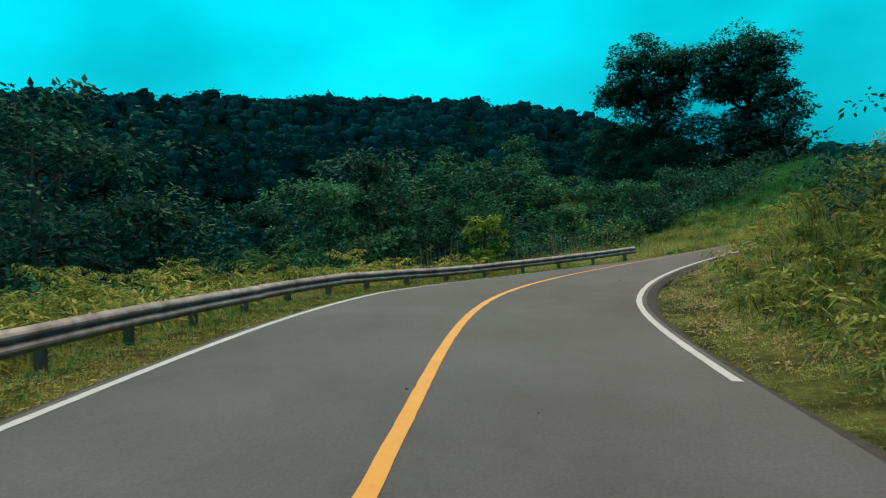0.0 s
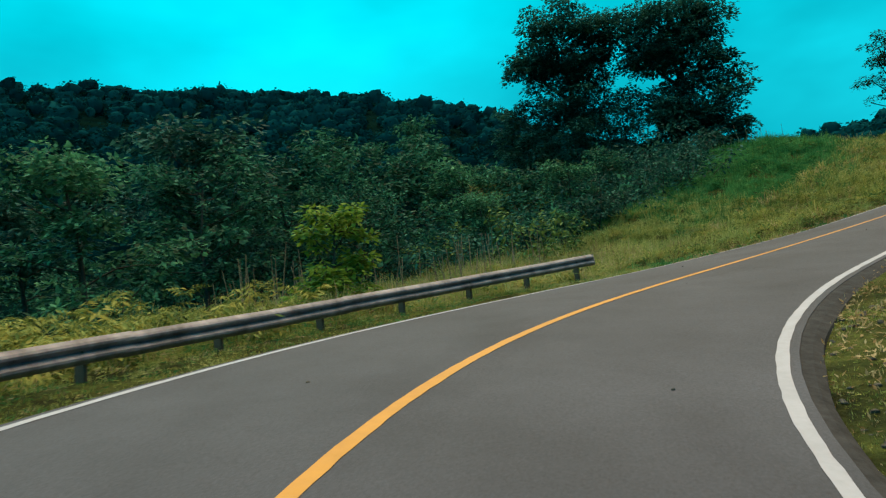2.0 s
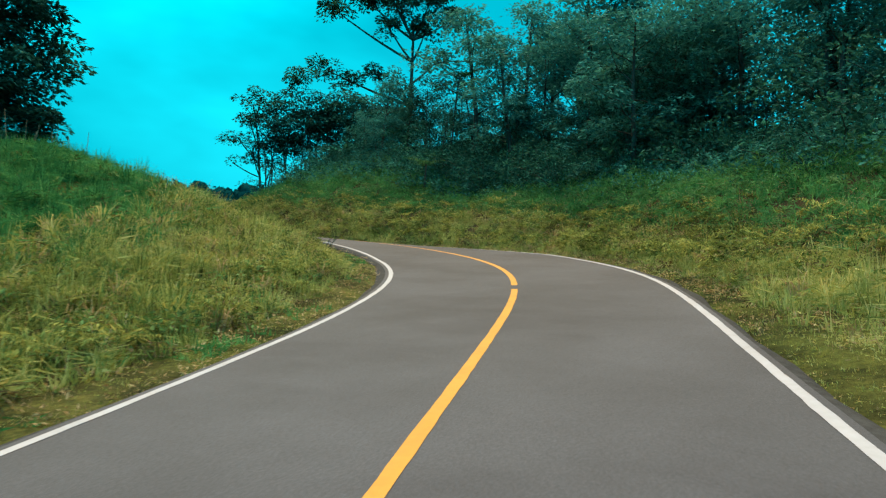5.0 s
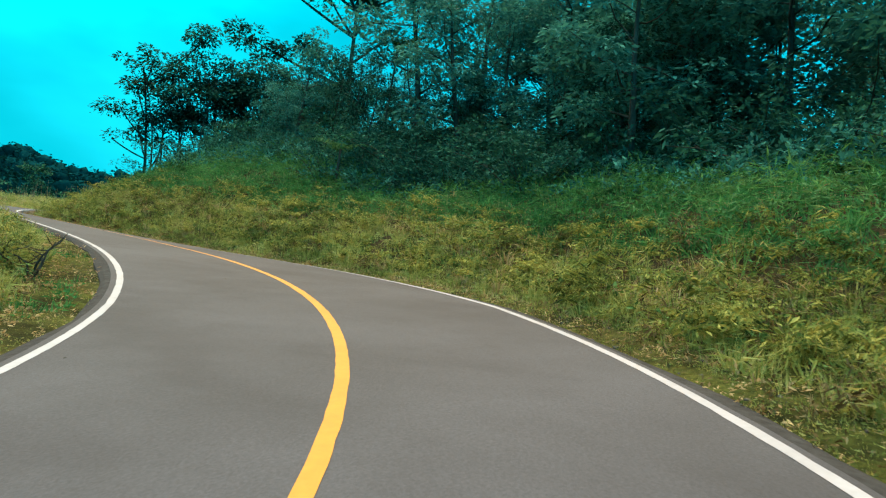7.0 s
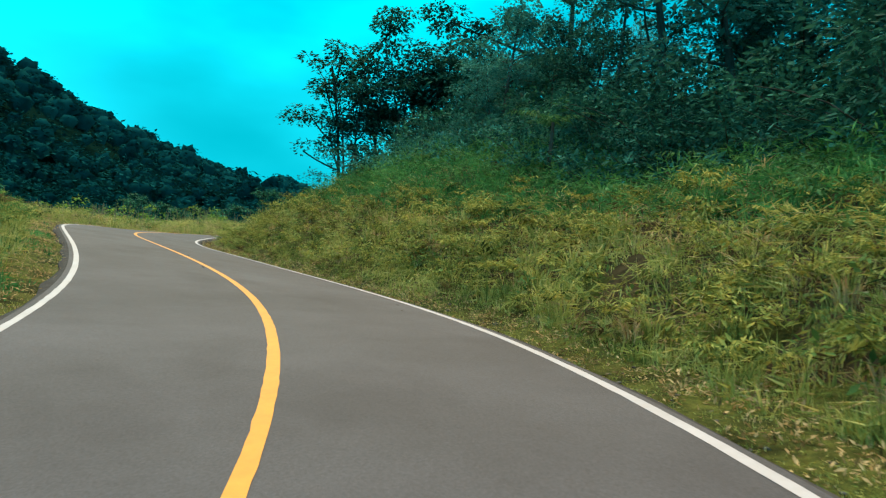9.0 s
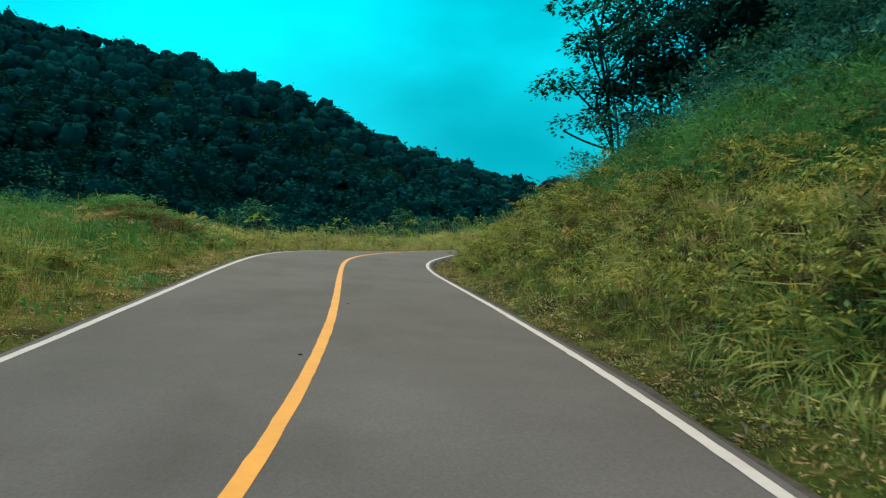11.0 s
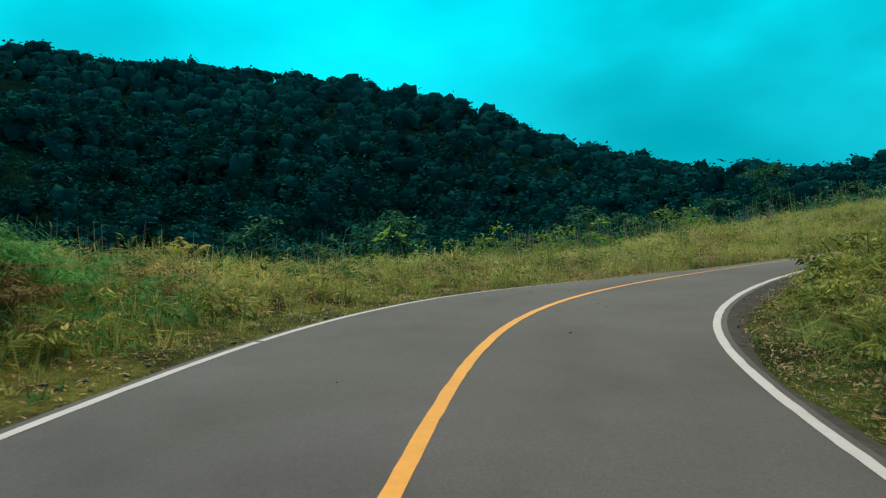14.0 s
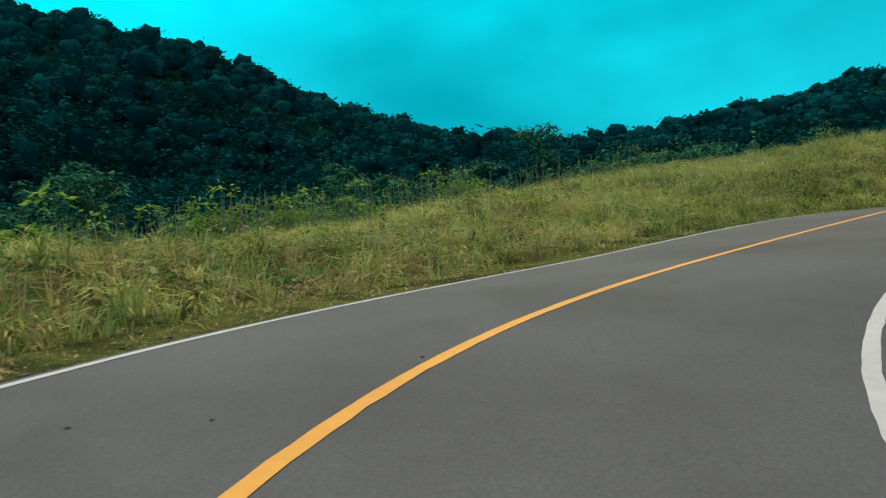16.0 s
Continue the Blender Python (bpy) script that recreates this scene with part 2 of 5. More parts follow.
# ================= road alignment =================
# curvature (1/m) every 4 m, grade and crossfall every 12 m, from 24 m behind the start
BEND = [0.0024, 0.0038, 0.0052, 0.0066, 0.0077, 0.0085, 0.0086, 0.0077, 0.0055, -0.0006, -0.0115, -0.0254, -0.0444, -0.0622, -0.0563, -0.0284, -0.0164, -0.0138, -0.0074, -0.0017, 0.0029, 0.0201, 0.0364, 0.0382, 0.0331, 0.0323, 0.0248, 0.0220, 0.0185, 0.0094, 0.0051, 0.0021, -0.0026, -0.0032, -0.0233, -0.0498, -0.0708, -0.0688, -0.0366, -0.0008, 0.0100, -0.0040, -0.0160, -0.0240, -0.0260, -0.0240, -0.0200, -0.0140, -0.0090, -0.0050] + [0.0] * 14
GRADE = [0.0803, 0.0916, 0.1158, 0.1140, 0.0993, 0.1116, 0.1736, 0.2022, 0.1625, 0.1191, 0.1150, 0.1084, 0.1232, 0.1281, 0.1000, 0.0691, 0.0480, 0.0337, 0.0241, 0.0178, 0.0141, 0.0124]
CROSSFALL = [0.0229, 0.0261, 0.0330, 0.0483, 0.0673, 0.0027, -0.0808, -0.0967, -0.1317, -0.0749, -0.0254, 0.0029, 0.0129, -0.0284, -0.0250, -0.0173, -0.0120, -0.0084, -0.0060, -0.0045, -0.0035, -0.0031]
HALF_LEFT, HALF_RIGHT = 3.216, 3.233
S0, DS = -24.0, 0.5
ST = np.arange(S0, 228.01, DS)


def alignment():
    k = np.interp(ST, np.arange(S0, 228.1, 4.0), BEND)
    g = np.interp(ST, np.arange(S0, 228.1, 12.0), GRADE)
    b = np.interp(ST, np.arange(S0, 228.1, 12.0), CROSSFALL)
    th = np.concatenate([[0], np.cumsum((k[1:] + k[:-1]) / 2 * DS)])
    i0 = int(round(-S0 / DS))
    th = th - th[i0]
    d = np.stack([-np.sin(th), np.cos(th), g], 1)
    d /= np.linalg.norm(d, axis=1)[:, None]
    p = np.concatenate([[[0, 0, 0]], np.cumsum((d[1:] + d[:-1]) / 2 * DS, 0)])
    p = p - p[i0]
    n = np.stack([-np.cos(th), -np.sin(th), b], 1)
    n -= d * (n * d).sum(1)[:, None]
    n /= np.linalg.norm(n, axis=1)[:, None]
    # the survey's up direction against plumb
    q = np.array(Vector((-0.04, 0.03, 1.0)).rotation_difference(Vector((0, 0, 1))).to_matrix())
    return p @ q.T, d @ q.T, n @ q.T


RP, RD, RN = alignment()
RU = np.cross(-RN, RD)


def on_road(s, u, h=0.0):
    """Point at station s, u metres to the left of the centre line, h above the surface."""
    f = np.clip((np.asarray(s, float) - S0) / DS, 0, len(ST) - 1.001)
    j = f.astype(int)
    w = (f - j)[..., None]
    ip = lambda a: a[j] * (1 - w) + a[j + 1] * w
    return ip(RP) + ip(RN) * np.asarray(u, float)[..., None] + ip(RU) * np.asarray(h, float)[..., None]


def smooth(x):
    x = np.clip(x, 0, 1)
    return x * x * (3 - 2 * x)


# sides of the road: station, verge width, bank width, bank height, further slope, limit of the further rise
LEFT = [(-24, 3.2, 7, -1.3, -0.30, 9), (28, 3.2, 7, -1.1, -0.28, 9), (35, 3.0, 8, 0.2, -0.02, 3), (42, 2.8, 8, 0.5, 0.04, 3), (47, 2.6, 6, 0.5, 0.15, 5),
        (55, 2.2, 5, 1.0, 0.34, 6), (66, 1.6, 4, 1.5, 0.46, 7), (76, 1.2, 4, 1.2, 0.44, 7), (86, 1.2, 4, 0.7, 0.38, 7),
        (98, 1.0, 5, 0.6, 0.20, 4), (107, 1.0, 5, 0.8, 0.12, 2), (113, 1.0, 4.5, 1.0, 0.05, 2), (118, 1.2, 5, 0.8, 0.03, 1),
        (123, 1.2, 6, 0.8, 0.02, 1), (131, 1.2, 6, 0.9, 0.01, 1), (137, 1.2, 5, 1.0, 0.01, 1), (144, 1.2, 5, 1.5, 0.02, 2), (152, 1.2, 5, 2.5, 0.05, 3), (160, 1.2, 5, 3.7, 0.10, 5), (170, 1.2, 5, 4.6, 0.12, 5), (228, 1.0, 6, 4.8, 0.15, 8)]
RIGHT = [(-24, 1.0, 4, 3.0, 0.60, 14), (9, 1.0, 4, 2.8, 0.55, 12), (13, 1.0, 4.2, 2.6, 0.50, 9), (16, 1.2, 4.2, 2.4, 0.50, 8), (20, 1.6, 3.8, 1.9, 0.50, 8), (24, 1.5, 3.2, 1.9, 0.50, 8), (28, 1.3, 3.0, 2.0, 0.50, 9), (36, 1.6, 3.4, 2.0, 0.50, 9), (42, 3.0, 4.0, 1.7, 0.46, 10),
         (48, 5.0, 5, 1.3, 0.46, 10), (60, 3.6, 4, 1.9, 0.50, 14), (73, 2.0, 4, 2.0, 0.48, 16), (84, 0.7, 3.3, 2.1, 0.30, 18),
         (98, 0.7, 3.3, 2.4, 0.62, 18), (106, 0.7, 3.3, 2.6, 0.78, 18), (113, 0.8, 3.5, 2.6, 0.82, 18), (119, 1.5, 4.0, 2.0, 0.72, 18), (125, 2.4, 5, 1.5, 0.6, 18), (131, 2.6, 5, 1.3, 0.5, 18), (160, 1.6, 5, 1.5, 0.45, 18), (228, 1.6, 5, 1.5, 0.45, 18)]
EDGE = 3.42


def nearest(x, y):
    """Station index, signed offset and distance of the nearest point of the centre line."""
    j = np.empty(len(x), int)
    u = np.empty(len(x))
    dd = np.empty(len(x))
    for a in range(0, len(x), 20000):
        e = slice(a, a + 20000)
        d2 = (x[e, None] - RP[None, :, 0]) ** 2 + (y[e, None] - RP[None, :, 1]) ** 2
        k = d2.argmin(1)
        j[e] = k
        dd[e] = np.sqrt(d2[np.arange(len(k)), k])
        u[e] = np.sign((x[e] - RP[k, 0]) * RN[k, 0] + (y[e] - RP[k, 1]) * RN[k, 1]) * dd[e]
    return j, u, dd


HUB = (38.0, 75.0, 13.0)
SKYLINE_AZ = [-180, -100, -60, -40, -21.4, -13.2, -9.0, 3.0, 7.3, 14.7, 21.6, 30, 42, 60, 100, 180]
SKYLINE = [0.18, 0.25, 0.35, 0.371, 0.410, 0.402, 0.391, 0.311, 0.280, 0.233, 0.208, 0.191, 0.236, 0.29, 0.3, 0.18]
RIDGE = 640.0


def far_height(x, y):
    dx, dy = x - HUB[0], y - HUB[1]
    r = np.hypot(dx, dy)
    az = np.degrees(np.arctan2(dx, dy))
    e = np.interp(az, SKYLINE_AZ, SKYLINE)
    crest = e * RIDGE - 14
    t = (r - 110) / (RIDGE - 110)
    rise = np.where(t < 1, np.clip(t, 0, 1) ** 1.15, np.maximum(0.55, 1 - (t - 1) * 0.9))
    w = 14 * np.sin(x * 0.021 + 1.3) * np.sin(y * 0.017) + 8 * np.sin(x * 0.05 + y * 0.043)
    return HUB[2] + crest * rise + w * smooth((r - 150) / 150) * (1 - 0.75 * smooth((r - 480) / 160))


def side_height(side, s, v):
    a = np.array(side, float)
    col = lambda k: np.interp(s, a[:, 0], a[:, k])
    shelf, w1, h1, sl, cap = (col(k) for k in range(1, 6))
    past = np.maximum(0, v - shelf - w1)
    more = np.sign(sl) * cap * (1 - np.exp(-np.abs(sl) * past / np.maximum(cap, 0.1)))
    if side is LEFT:            # the mound falls away again behind its crest
        more = more - np.interp(s, [44, 54, 94, 104], [0, 0.62, 0.62, 0]) * np.maximum(0, past - 6.5)
    return -0.04 * np.minimum(v, shelf) + h1 * smooth((v - shelf) / w1) + more


def raw_height(x, y):
    j, u, dd = nearest(x, y)
    s = ST[j]
    au = np.abs(u)
    slope = RN[j, 2] / np.hypot(RN[j, 0], RN[j, 1])
    zr = RP[j, 2] + slope * np.sign(u) * np.minimum(au, 7.0)
    v = np.maximum(0, au - EDGE)
    side = np.where(u > 0, side_height(LEFT, s, v), side_height(RIGHT, s, v))
    near_z = zr + side
    far = far_height(x, y)
    w = smooth((dd - 35) / 90)
    return near_z * (1 - w) + far * w, dd


def axis(lo, hi, step, reach):
    a = list(np.arange(lo, hi + 1e-6, step))
    g, h = step, step
    while a[-1] < hi + reach:
        g *= 1.09
        a.append(a[-1] + g)
    while a[0] > lo - reach:
        h *= 1.09
        a.insert(0, a[0] - h)
    return np.array(a)


GX, GY = axis(-30, 95, 1.05, 1900), axis(-10, 165, 1.05, 1900)


def height_grid():
    xx, yy = np.meshgrid(GX, GY)
    z, dd = raw_height(xx.ravel(), yy.ravel())
    z, dd = z.reshape(xx.shape), dd.reshape(xx.shape)
    keep = smooth((dd - 5.0) / 6.0)
    for _ in range(14):          # settle the seams between neighbouring bends
        p = np.pad(z, 1, mode="edge")
        z2 = (p[:-2, 1:-1] + p[2:, 1:-1] + p[1:-1, :-2] + p[1:-1, 2:]) / 4
        z = z * (1 - keep) + z2 * keep
    swell = 0.85 * np.exp(-(((xx - 31.2) / 2.4) ** 2 + ((yy - 97.1) / 2.4) ** 2))          # the grassy hump before the last bend
    rough = swell + 0.22 * np.sin(xx * 0.9 + 2 * np.sin(yy * 0.35)) * np.sin(yy * 1.1 + 1.7 * np.sin(xx * 0.4)) + 0.35 * np.sin(xx * 0.33 + 1) * np.sin(yy * 0.29)
    z = z + rough * smooth((dd - 5.5) / 5) - 0.14 * (1 - smooth((dd - 3.3) / 0.9))
    return xx, yy, z


XX, YY, ZZ = height_grid()


def ground_z(x, y):
    x, y = np.asarray(x, float), np.asarray(y, float)
    i = np.clip(np.searchsorted(GX, x) - 1, 0, len(GX) - 2)
    k = np.clip(np.searchsorted(GY, y) - 1, 0, len(GY) - 2)
    a = np.clip((x - GX[i]) / (GX[i + 1] - GX[i]), 0, 1)
    b = np.clip((y - GY[k]) / (GY[k + 1] - GY[k]), 0, 1)
    return (ZZ[k, i] * (1 - a) + ZZ[k, i + 1] * a) * (1 - b) + (ZZ[k + 1, i] * (1 - a) + ZZ[k + 1, i + 1] * a) * b


# ================= mesh helpers =================
def quick_mesh(name, verts, faces, material, shade=False):
    """A mesh from arrays of vertices and of equal-sized faces."""
    verts, faces = np.asarray(verts, np.float32), np.asarray(faces, np.int32)
    me = bpy.data.meshes.new(name)
    k = faces.shape[1]
    me.vertices.add(len(verts))
    me.vertices.foreach_set("co", verts.ravel())
    me.loops.add(faces.size)
    me.loops.foreach_set("vertex_index", faces.ravel())
    me.polygons.add(len(faces))
    me.polygons.foreach_set("loop_start", np.arange(0, faces.size, k, dtype=np.int32))
    me.polygons.foreach_set("use_smooth", np.full(len(faces), shade))
    me.update(calc_edges=True)
    me.materials.append(material)
    return me


def mesh_part(name, me, parent=None, label=""):
    ob = new(name, me)
    if parent is not None:
        ob.parent = parent
    if label:
        ob["label"] = label
    return ob


def part(name, bm, material, parent, label=""):
    me = bpy.data.meshes.new(name)
    bm.to_mesh(me)
    bm.free()
    me.materials.append(material)
    return mesh_part(name, me, parent, label)


def sheet(rows):
    """Quads between equal rows of points: rows has the shape (m, n, 3)."""
    m, n = rows.shape[:2]
    i = np.arange(m - 1)[:, None] * n + np.arange(n - 1)[None, :]
    f = np.stack([i, i + 1, i + n + 1, i + n], -1).reshape(-1, 4)
    return rows.reshape(-1, 3), f


# ================= ground and road =================
v, f = sheet(np.stack([XX, YY, ZZ], -1))
ground = new("ground", quick_mesh("ground", v, f, GROUND, True))
ground.data.materials.append(SHADED_FLOOR)
cx, cy = v[f].mean(1)[:, 0], v[f].mean(1)[:, 1]
cj, cu, cd = nearest(cx, cy)
cs = ST[cj]
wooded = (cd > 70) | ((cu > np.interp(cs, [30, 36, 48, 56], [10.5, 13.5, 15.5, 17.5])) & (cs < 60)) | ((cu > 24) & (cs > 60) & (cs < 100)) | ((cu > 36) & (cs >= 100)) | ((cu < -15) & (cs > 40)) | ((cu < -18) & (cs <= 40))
# faces painted dark for shade: the fern bank and the mound's foot
shaded_soil = ~wooded & (((cu < -5.4) & (cs > 56) & (cs < 130)) | ((cu > 6.0) & (cs > 44) & (cs < 60) & (cu < 7.2)))
ground.data.materials.append(SHADED_BANK_SOIL)
ground.data.polygons.foreach_set("material_index", wooded.astype(np.int32) + 2 * shaded_soil.astype(np.int32))
tagged(ground, "grassy soil banks and wooded hills along the road", "ground", kind="structure")

ss = np.arange(-24, 200, 1.0)


def strip(name, offs, h, material, s=ss):
    rows = np.stack([on_road(s, np.full(len(s), o), np.full(len(s), hh)) for o, hh in zip(offs, h)], 1)
    v, f = sheet(rows)
    return quick_mesh(name, v, f[:, ::-1], material, False)


road = new("road", strip("road", [3.46, 3.38, 1.6, 0.0, -1.6, -3.38, -3.46], [-0.25, 0, 0.02, 0.035, 0.02, 0, -0.25], ASPHALT))
tagged(road, "grey asphalt two-lane road climbing through bends", "road", kind="structure")


def crown(u):
    return np.interp(np.abs(u), [0, 1.6, 3.38, 4.4], [0.035, 0.02, 0.0, -0.03])


def line_strip(name, centre, width, s, material):
    rng = np.random.RandomState(int(width * 1000) + len(s))
    if centre == 0:
        centre = np.interp(s, [0, 10, 50, 62, 78, 95, 110, 140], [-0.04, -0.07, -0.07, 0.0, 0.03, -0.05, -0.08, -0.08])
    a = centre + width / 2 + rng.normal(0, 0.0035, len(s))
    b = centre - width / 2 + rng.normal(0, 0.0035, len(s))
    rows = np.stack([on_road(s, a, crown(a) + 0.005), on_road(s, b, crown(b) + 0.005)], 1)
    v, f = sheet(rows)
    return new(name, quick_mesh(name, v, f[:, ::-1], material))


for nm, c, w, gaps, material, lab in (
        ("road_marking_centre", 0.0, 0.14, ((61.55, 62.25),), YELLOW_PAINT, "worn yellow centre line painted on the asphalt"),
        ("road_marking_left", HALF_LEFT, 0.12, ((113.75, 113.85),), WHITE_PAINT, "white edge line painted on the asphalt"),
        ("road_marking_right", -HALF_RIGHT, 0.12, ((-24.0, 13.5),), WHITE_PAINT, "white edge line painted on the asphalt")):
    bounds = [-24.0]
    for g in gaps:
        bounds += list(g)
    bounds.append(198.0)
    for a, b in zip(bounds[::2], bounds[1::2]):
        if b - a > 0.5:
            o = line_strip(nm, c, w, np.arange(a, b + 0.01, 0.25), material)
            tagged(o, lab, "road marking", kind="structure")

for side in (1, -1):
    s = np.arange(-24, 199, 0.5)
    rng = np.random.RandomState(5 + side)
    wob = np.interp(s, s[::3], rng.uniform(0.02, 0.20, len(s[::3]))) + (0.08 * smooth(np.sin(s * 0.21) + 0.3) + 0.04 * smooth((6 - np.abs(s - 25)) / 5) + 0.18 * smooth((7 - np.abs(s - 120)) / 6) if side < 0 else 0)
    rows = np.stack([on_road(s, side * np.full(len(s), 3.36), np.full(len(s), -0.006)),
                     on_road(s, side * (3.42 + wob * 0.6), np.full(len(s), -0.03)),
                     on_road(s, side * (3.46 + wob), np.full(len(s), -0.07)),
                     on_road(s, side * (3.54 + wob), np.full(len(s), -0.35))], 1)
    v, f = sheet(rows)
    o = new("road_shoulder", quick_mesh("road_shoulder", v, f[:, ::-1] if side > 0 else f, EDGE_ASPHALT))
    tagged(o, "crumbling dark asphalt edge beside the white line", "road shoulder", kind="structure")


# ================= guardrail =================
def rail_u(s):
    return np.interp(s, [-24, 14, 30, 39], [4.5, 4.5, 4.5, 4.85])


def rail_h(s):
    return np.interp(s, [-24, 13, 20, 30, 34, 39], [0.25, 0.24, 0.17, 0.17, 0.22, 0.32])


def guardrail():
    rail = tagged(new("guardrail"), "galvanised steel guardrail with corrugated beam on short posts, stained and dull", "guardrail")
    rail.matrix_world = Matrix.Translation(Vector(on_road(np.array(10.0), np.array(4.95), np.array(-0.1))))
    inv = rail.matrix_world.inverted()
    prof = [(0.00, 0.315), (0.020, 0.300), (0.055, 0.275), (0.078, 0.245), (0.078, 0.215), (0.050, 0.185), (0.018, 0.165), (0.010, 0.1575),
            (0.018, 0.150), (0.050, 0.130), (0.078, 0.100), (0.078, 0.070), (0.055, 0.040), (0.020, 0.015), (0.00, 0.0)]
    off = np.array(inv.translation)
    rng = np.random.RandomState(4)
    ends = np.arange(39.3, -24, -3.81)
    for k in range(len(ends) - 1):
        a, b = ends[k + 1] - 0.08, ends[k] + 0.08
        s = np.linspace(a, b, 9)
        dz = rng.normal(0, 0.008)
        lift = 0.004 * (k % 2)
        rows = []
        for (o, h) in prof:
            rows.append(on_road(s, rail_u(s) - o - lift, rail_h(s) + h + dz))
        back = [on_road(s, rail_u(s) - o - lift + 0.006, rail_h(s) + h + dz) for o, h in prof[::-1]]
        grid = np.stack(rows + back + [rows[0]], 1) + off
        v, f = sheet(grid)
        me = quick_mesh("rail_section", v, f, STEEL, False)
        mesh_part("rail_section", me, rail)
    # rounded end piece
    bm = bmesh.new()
    s0 = 39.36
    arc = [(s0 + 0.16 * math.sin(t), 4.85 - 0.04 + 0.12 * (1 - math.cos(t))) for t in np.linspace(0, math.pi, 8)]
    rows = []
    for (s_, u_) in arc:
        rows.append([bm.verts.new(Vector(on_road(np.array(s_), np.array(u_), np.array(h))) + Vector(off)) for h in (0.33, 0.40, 0.56, 0.63)])
    for r0, r1 in zip(rows, rows[1:]):
        for i in range(3):
            bm.faces.new((r0[i], r0[i + 1], r1[i + 1], r1[i]))
    bmesh.ops.solidify(bm, geom=bm.faces[:], thickness=0.006)
    part("end_piece", bm, STEEL, rail)
    # posts: channel section, with a spacer block under the beam
    bm = bmesh.new()
    def box(x0, x1, y0, y1, z0, z1):
        r = bmesh.ops.create_cube(bm, size=1.0)
        for q in r["verts"]:
            q.co = Vector(((x0 + x1) / 2 + q.co.x * (x1 - x0), (y0 + y1) / 2 + q.co.y * (y1 - y0), (z0 + z1) / 2 + q.co.z * (z1 - z0)))
    box(-0.075, 0.075, -0.003, 0.003, -0.7, 0.70)
    box(-0.075, -0.067, -0.05, 0.003, -0.7, 0.70)
    box(0.067, 0.075, -0.05, 0.003, -0.7, 0.70)
    me = bpy.data.meshes.new("post")
    bm.to_mesh(me)
    bm.free()
    me.materials.append(RUST_STEEL)
    bm = bmesh.new()
    bmesh.ops.create_uvsphere(bm, u_segments=8, v_segments=5, radius=0.022)
    bolt = bpy.data.meshes.new("bolt")
    bm.to_mesh(bolt)
    bm.free()
    bolt.materials.append(RUST_STEEL)
    for k, s in enumerate(np.arange(38.75, -23, -1.905)):
        p = on_road(np.array(s), rail_u(s) + 0.08, rail_h(s) - 0.40)
        j = int((s - S0) / DS)
        yaw = math.atan2(RD[j, 1], RD[j, 0])
        ob = mesh_part("post", me, rail)
        ob.matrix_world = Matrix.Translation(Vector(p)) @ pose(0, 0, 0, rng.normal(0, 1.0), rng.normal(0, 1.2), math.degrees(yaw) + 90)
        ob.matrix_parent_inverse = Matrix()
        ob.matrix_basis = inv @ ob.matrix_world
        if k % 2 == 0:
            bo = mesh_part("bolt", bolt, rail)
            bo.matrix_basis = inv @ Matrix.Translation(Vector(on_road(np.array(s), rail_u(s) - 0.02, rail_h(s) + 0.158)))
    return rail


guardrail()


# ================= plants =================
def frame_of(d):
    d = d / np.linalg.norm(d, axis=1)[:, None]
    ref = np.where(np.abs(d[:, 2:3]) > 0.95, np.array([[1.0, 0, 0]]), np.array([[0, 0, 1.0]]))
    a = np.cross(d, ref)
    a /= np.linalg.norm(a, axis=1)[:, None]
    return d, a, np.cross(a, d)


def leaves(base, direction, length, width, rng, fold=0.12, turn=0.8):
    """Pointed leaves, each a kite of one quad folded a little along its length."""
    n = len(base)
    d, a, up = frame_of(direction)
    roll = rng.uniform(-turn, turn, n)[:, None]
    side = a * np.cos(roll) + up * np.sin(roll)
    nrm = up * np.cos(roll) - a * np.sin(roll)
    L, W = length[:, None], width[:, None]
    v = np.stack([base, base + d * L * 0.45 + side * W * 0.5 - nrm * L * fold * 0.3, base + d * L - nrm * L * fold, base + d * L * 0.45 - side * W * 0.5 - nrm * L * fold * 0.3], 1)
    return v.reshape(-1, 3), np.arange(4 * n).reshape(n, 4)


def tube(points, radii, sides=7):
    points, radii = np.asarray(points, float), np.asarray(radii, float)
    t = np.gradient(points, axis=0)
    _, a, b = frame_of(t)
    ang = np.linspace(0, 2 * np.pi, sides + 1)
    rows = points[:, None] + radii[:, None, None] * (np.cos(ang)[None, :, None] * a[:, None] + np.sin(ang)[None, :, None] * b[:, None])
    return sheet(rows)


def join(chunks):
    vs, fs, o = [], [], 0
    for v, f in chunks:
        vs.append(v)
        fs.append(f + o)
        o += len(v)
    return np.concatenate(vs), np.concatenate(fs)


def limb(start, heading, length, r0, rng, rise=0.3, n=7, wander=0.25):
    p = [np.array(start, float)]
    d = np.array(heading, float)
    d /= np.linalg.norm(d)
    for _ in range(n - 1):
        d = d + rng.normal(0, wander / n ** 0.5, 3) + np.array([0, 0, rise / n])
        d /= np.linalg.norm(d)
        p.append(p[-1] + d * length / (n - 1))
    return np.array(p), np.linspace(r0, r0 * 0.25, n)


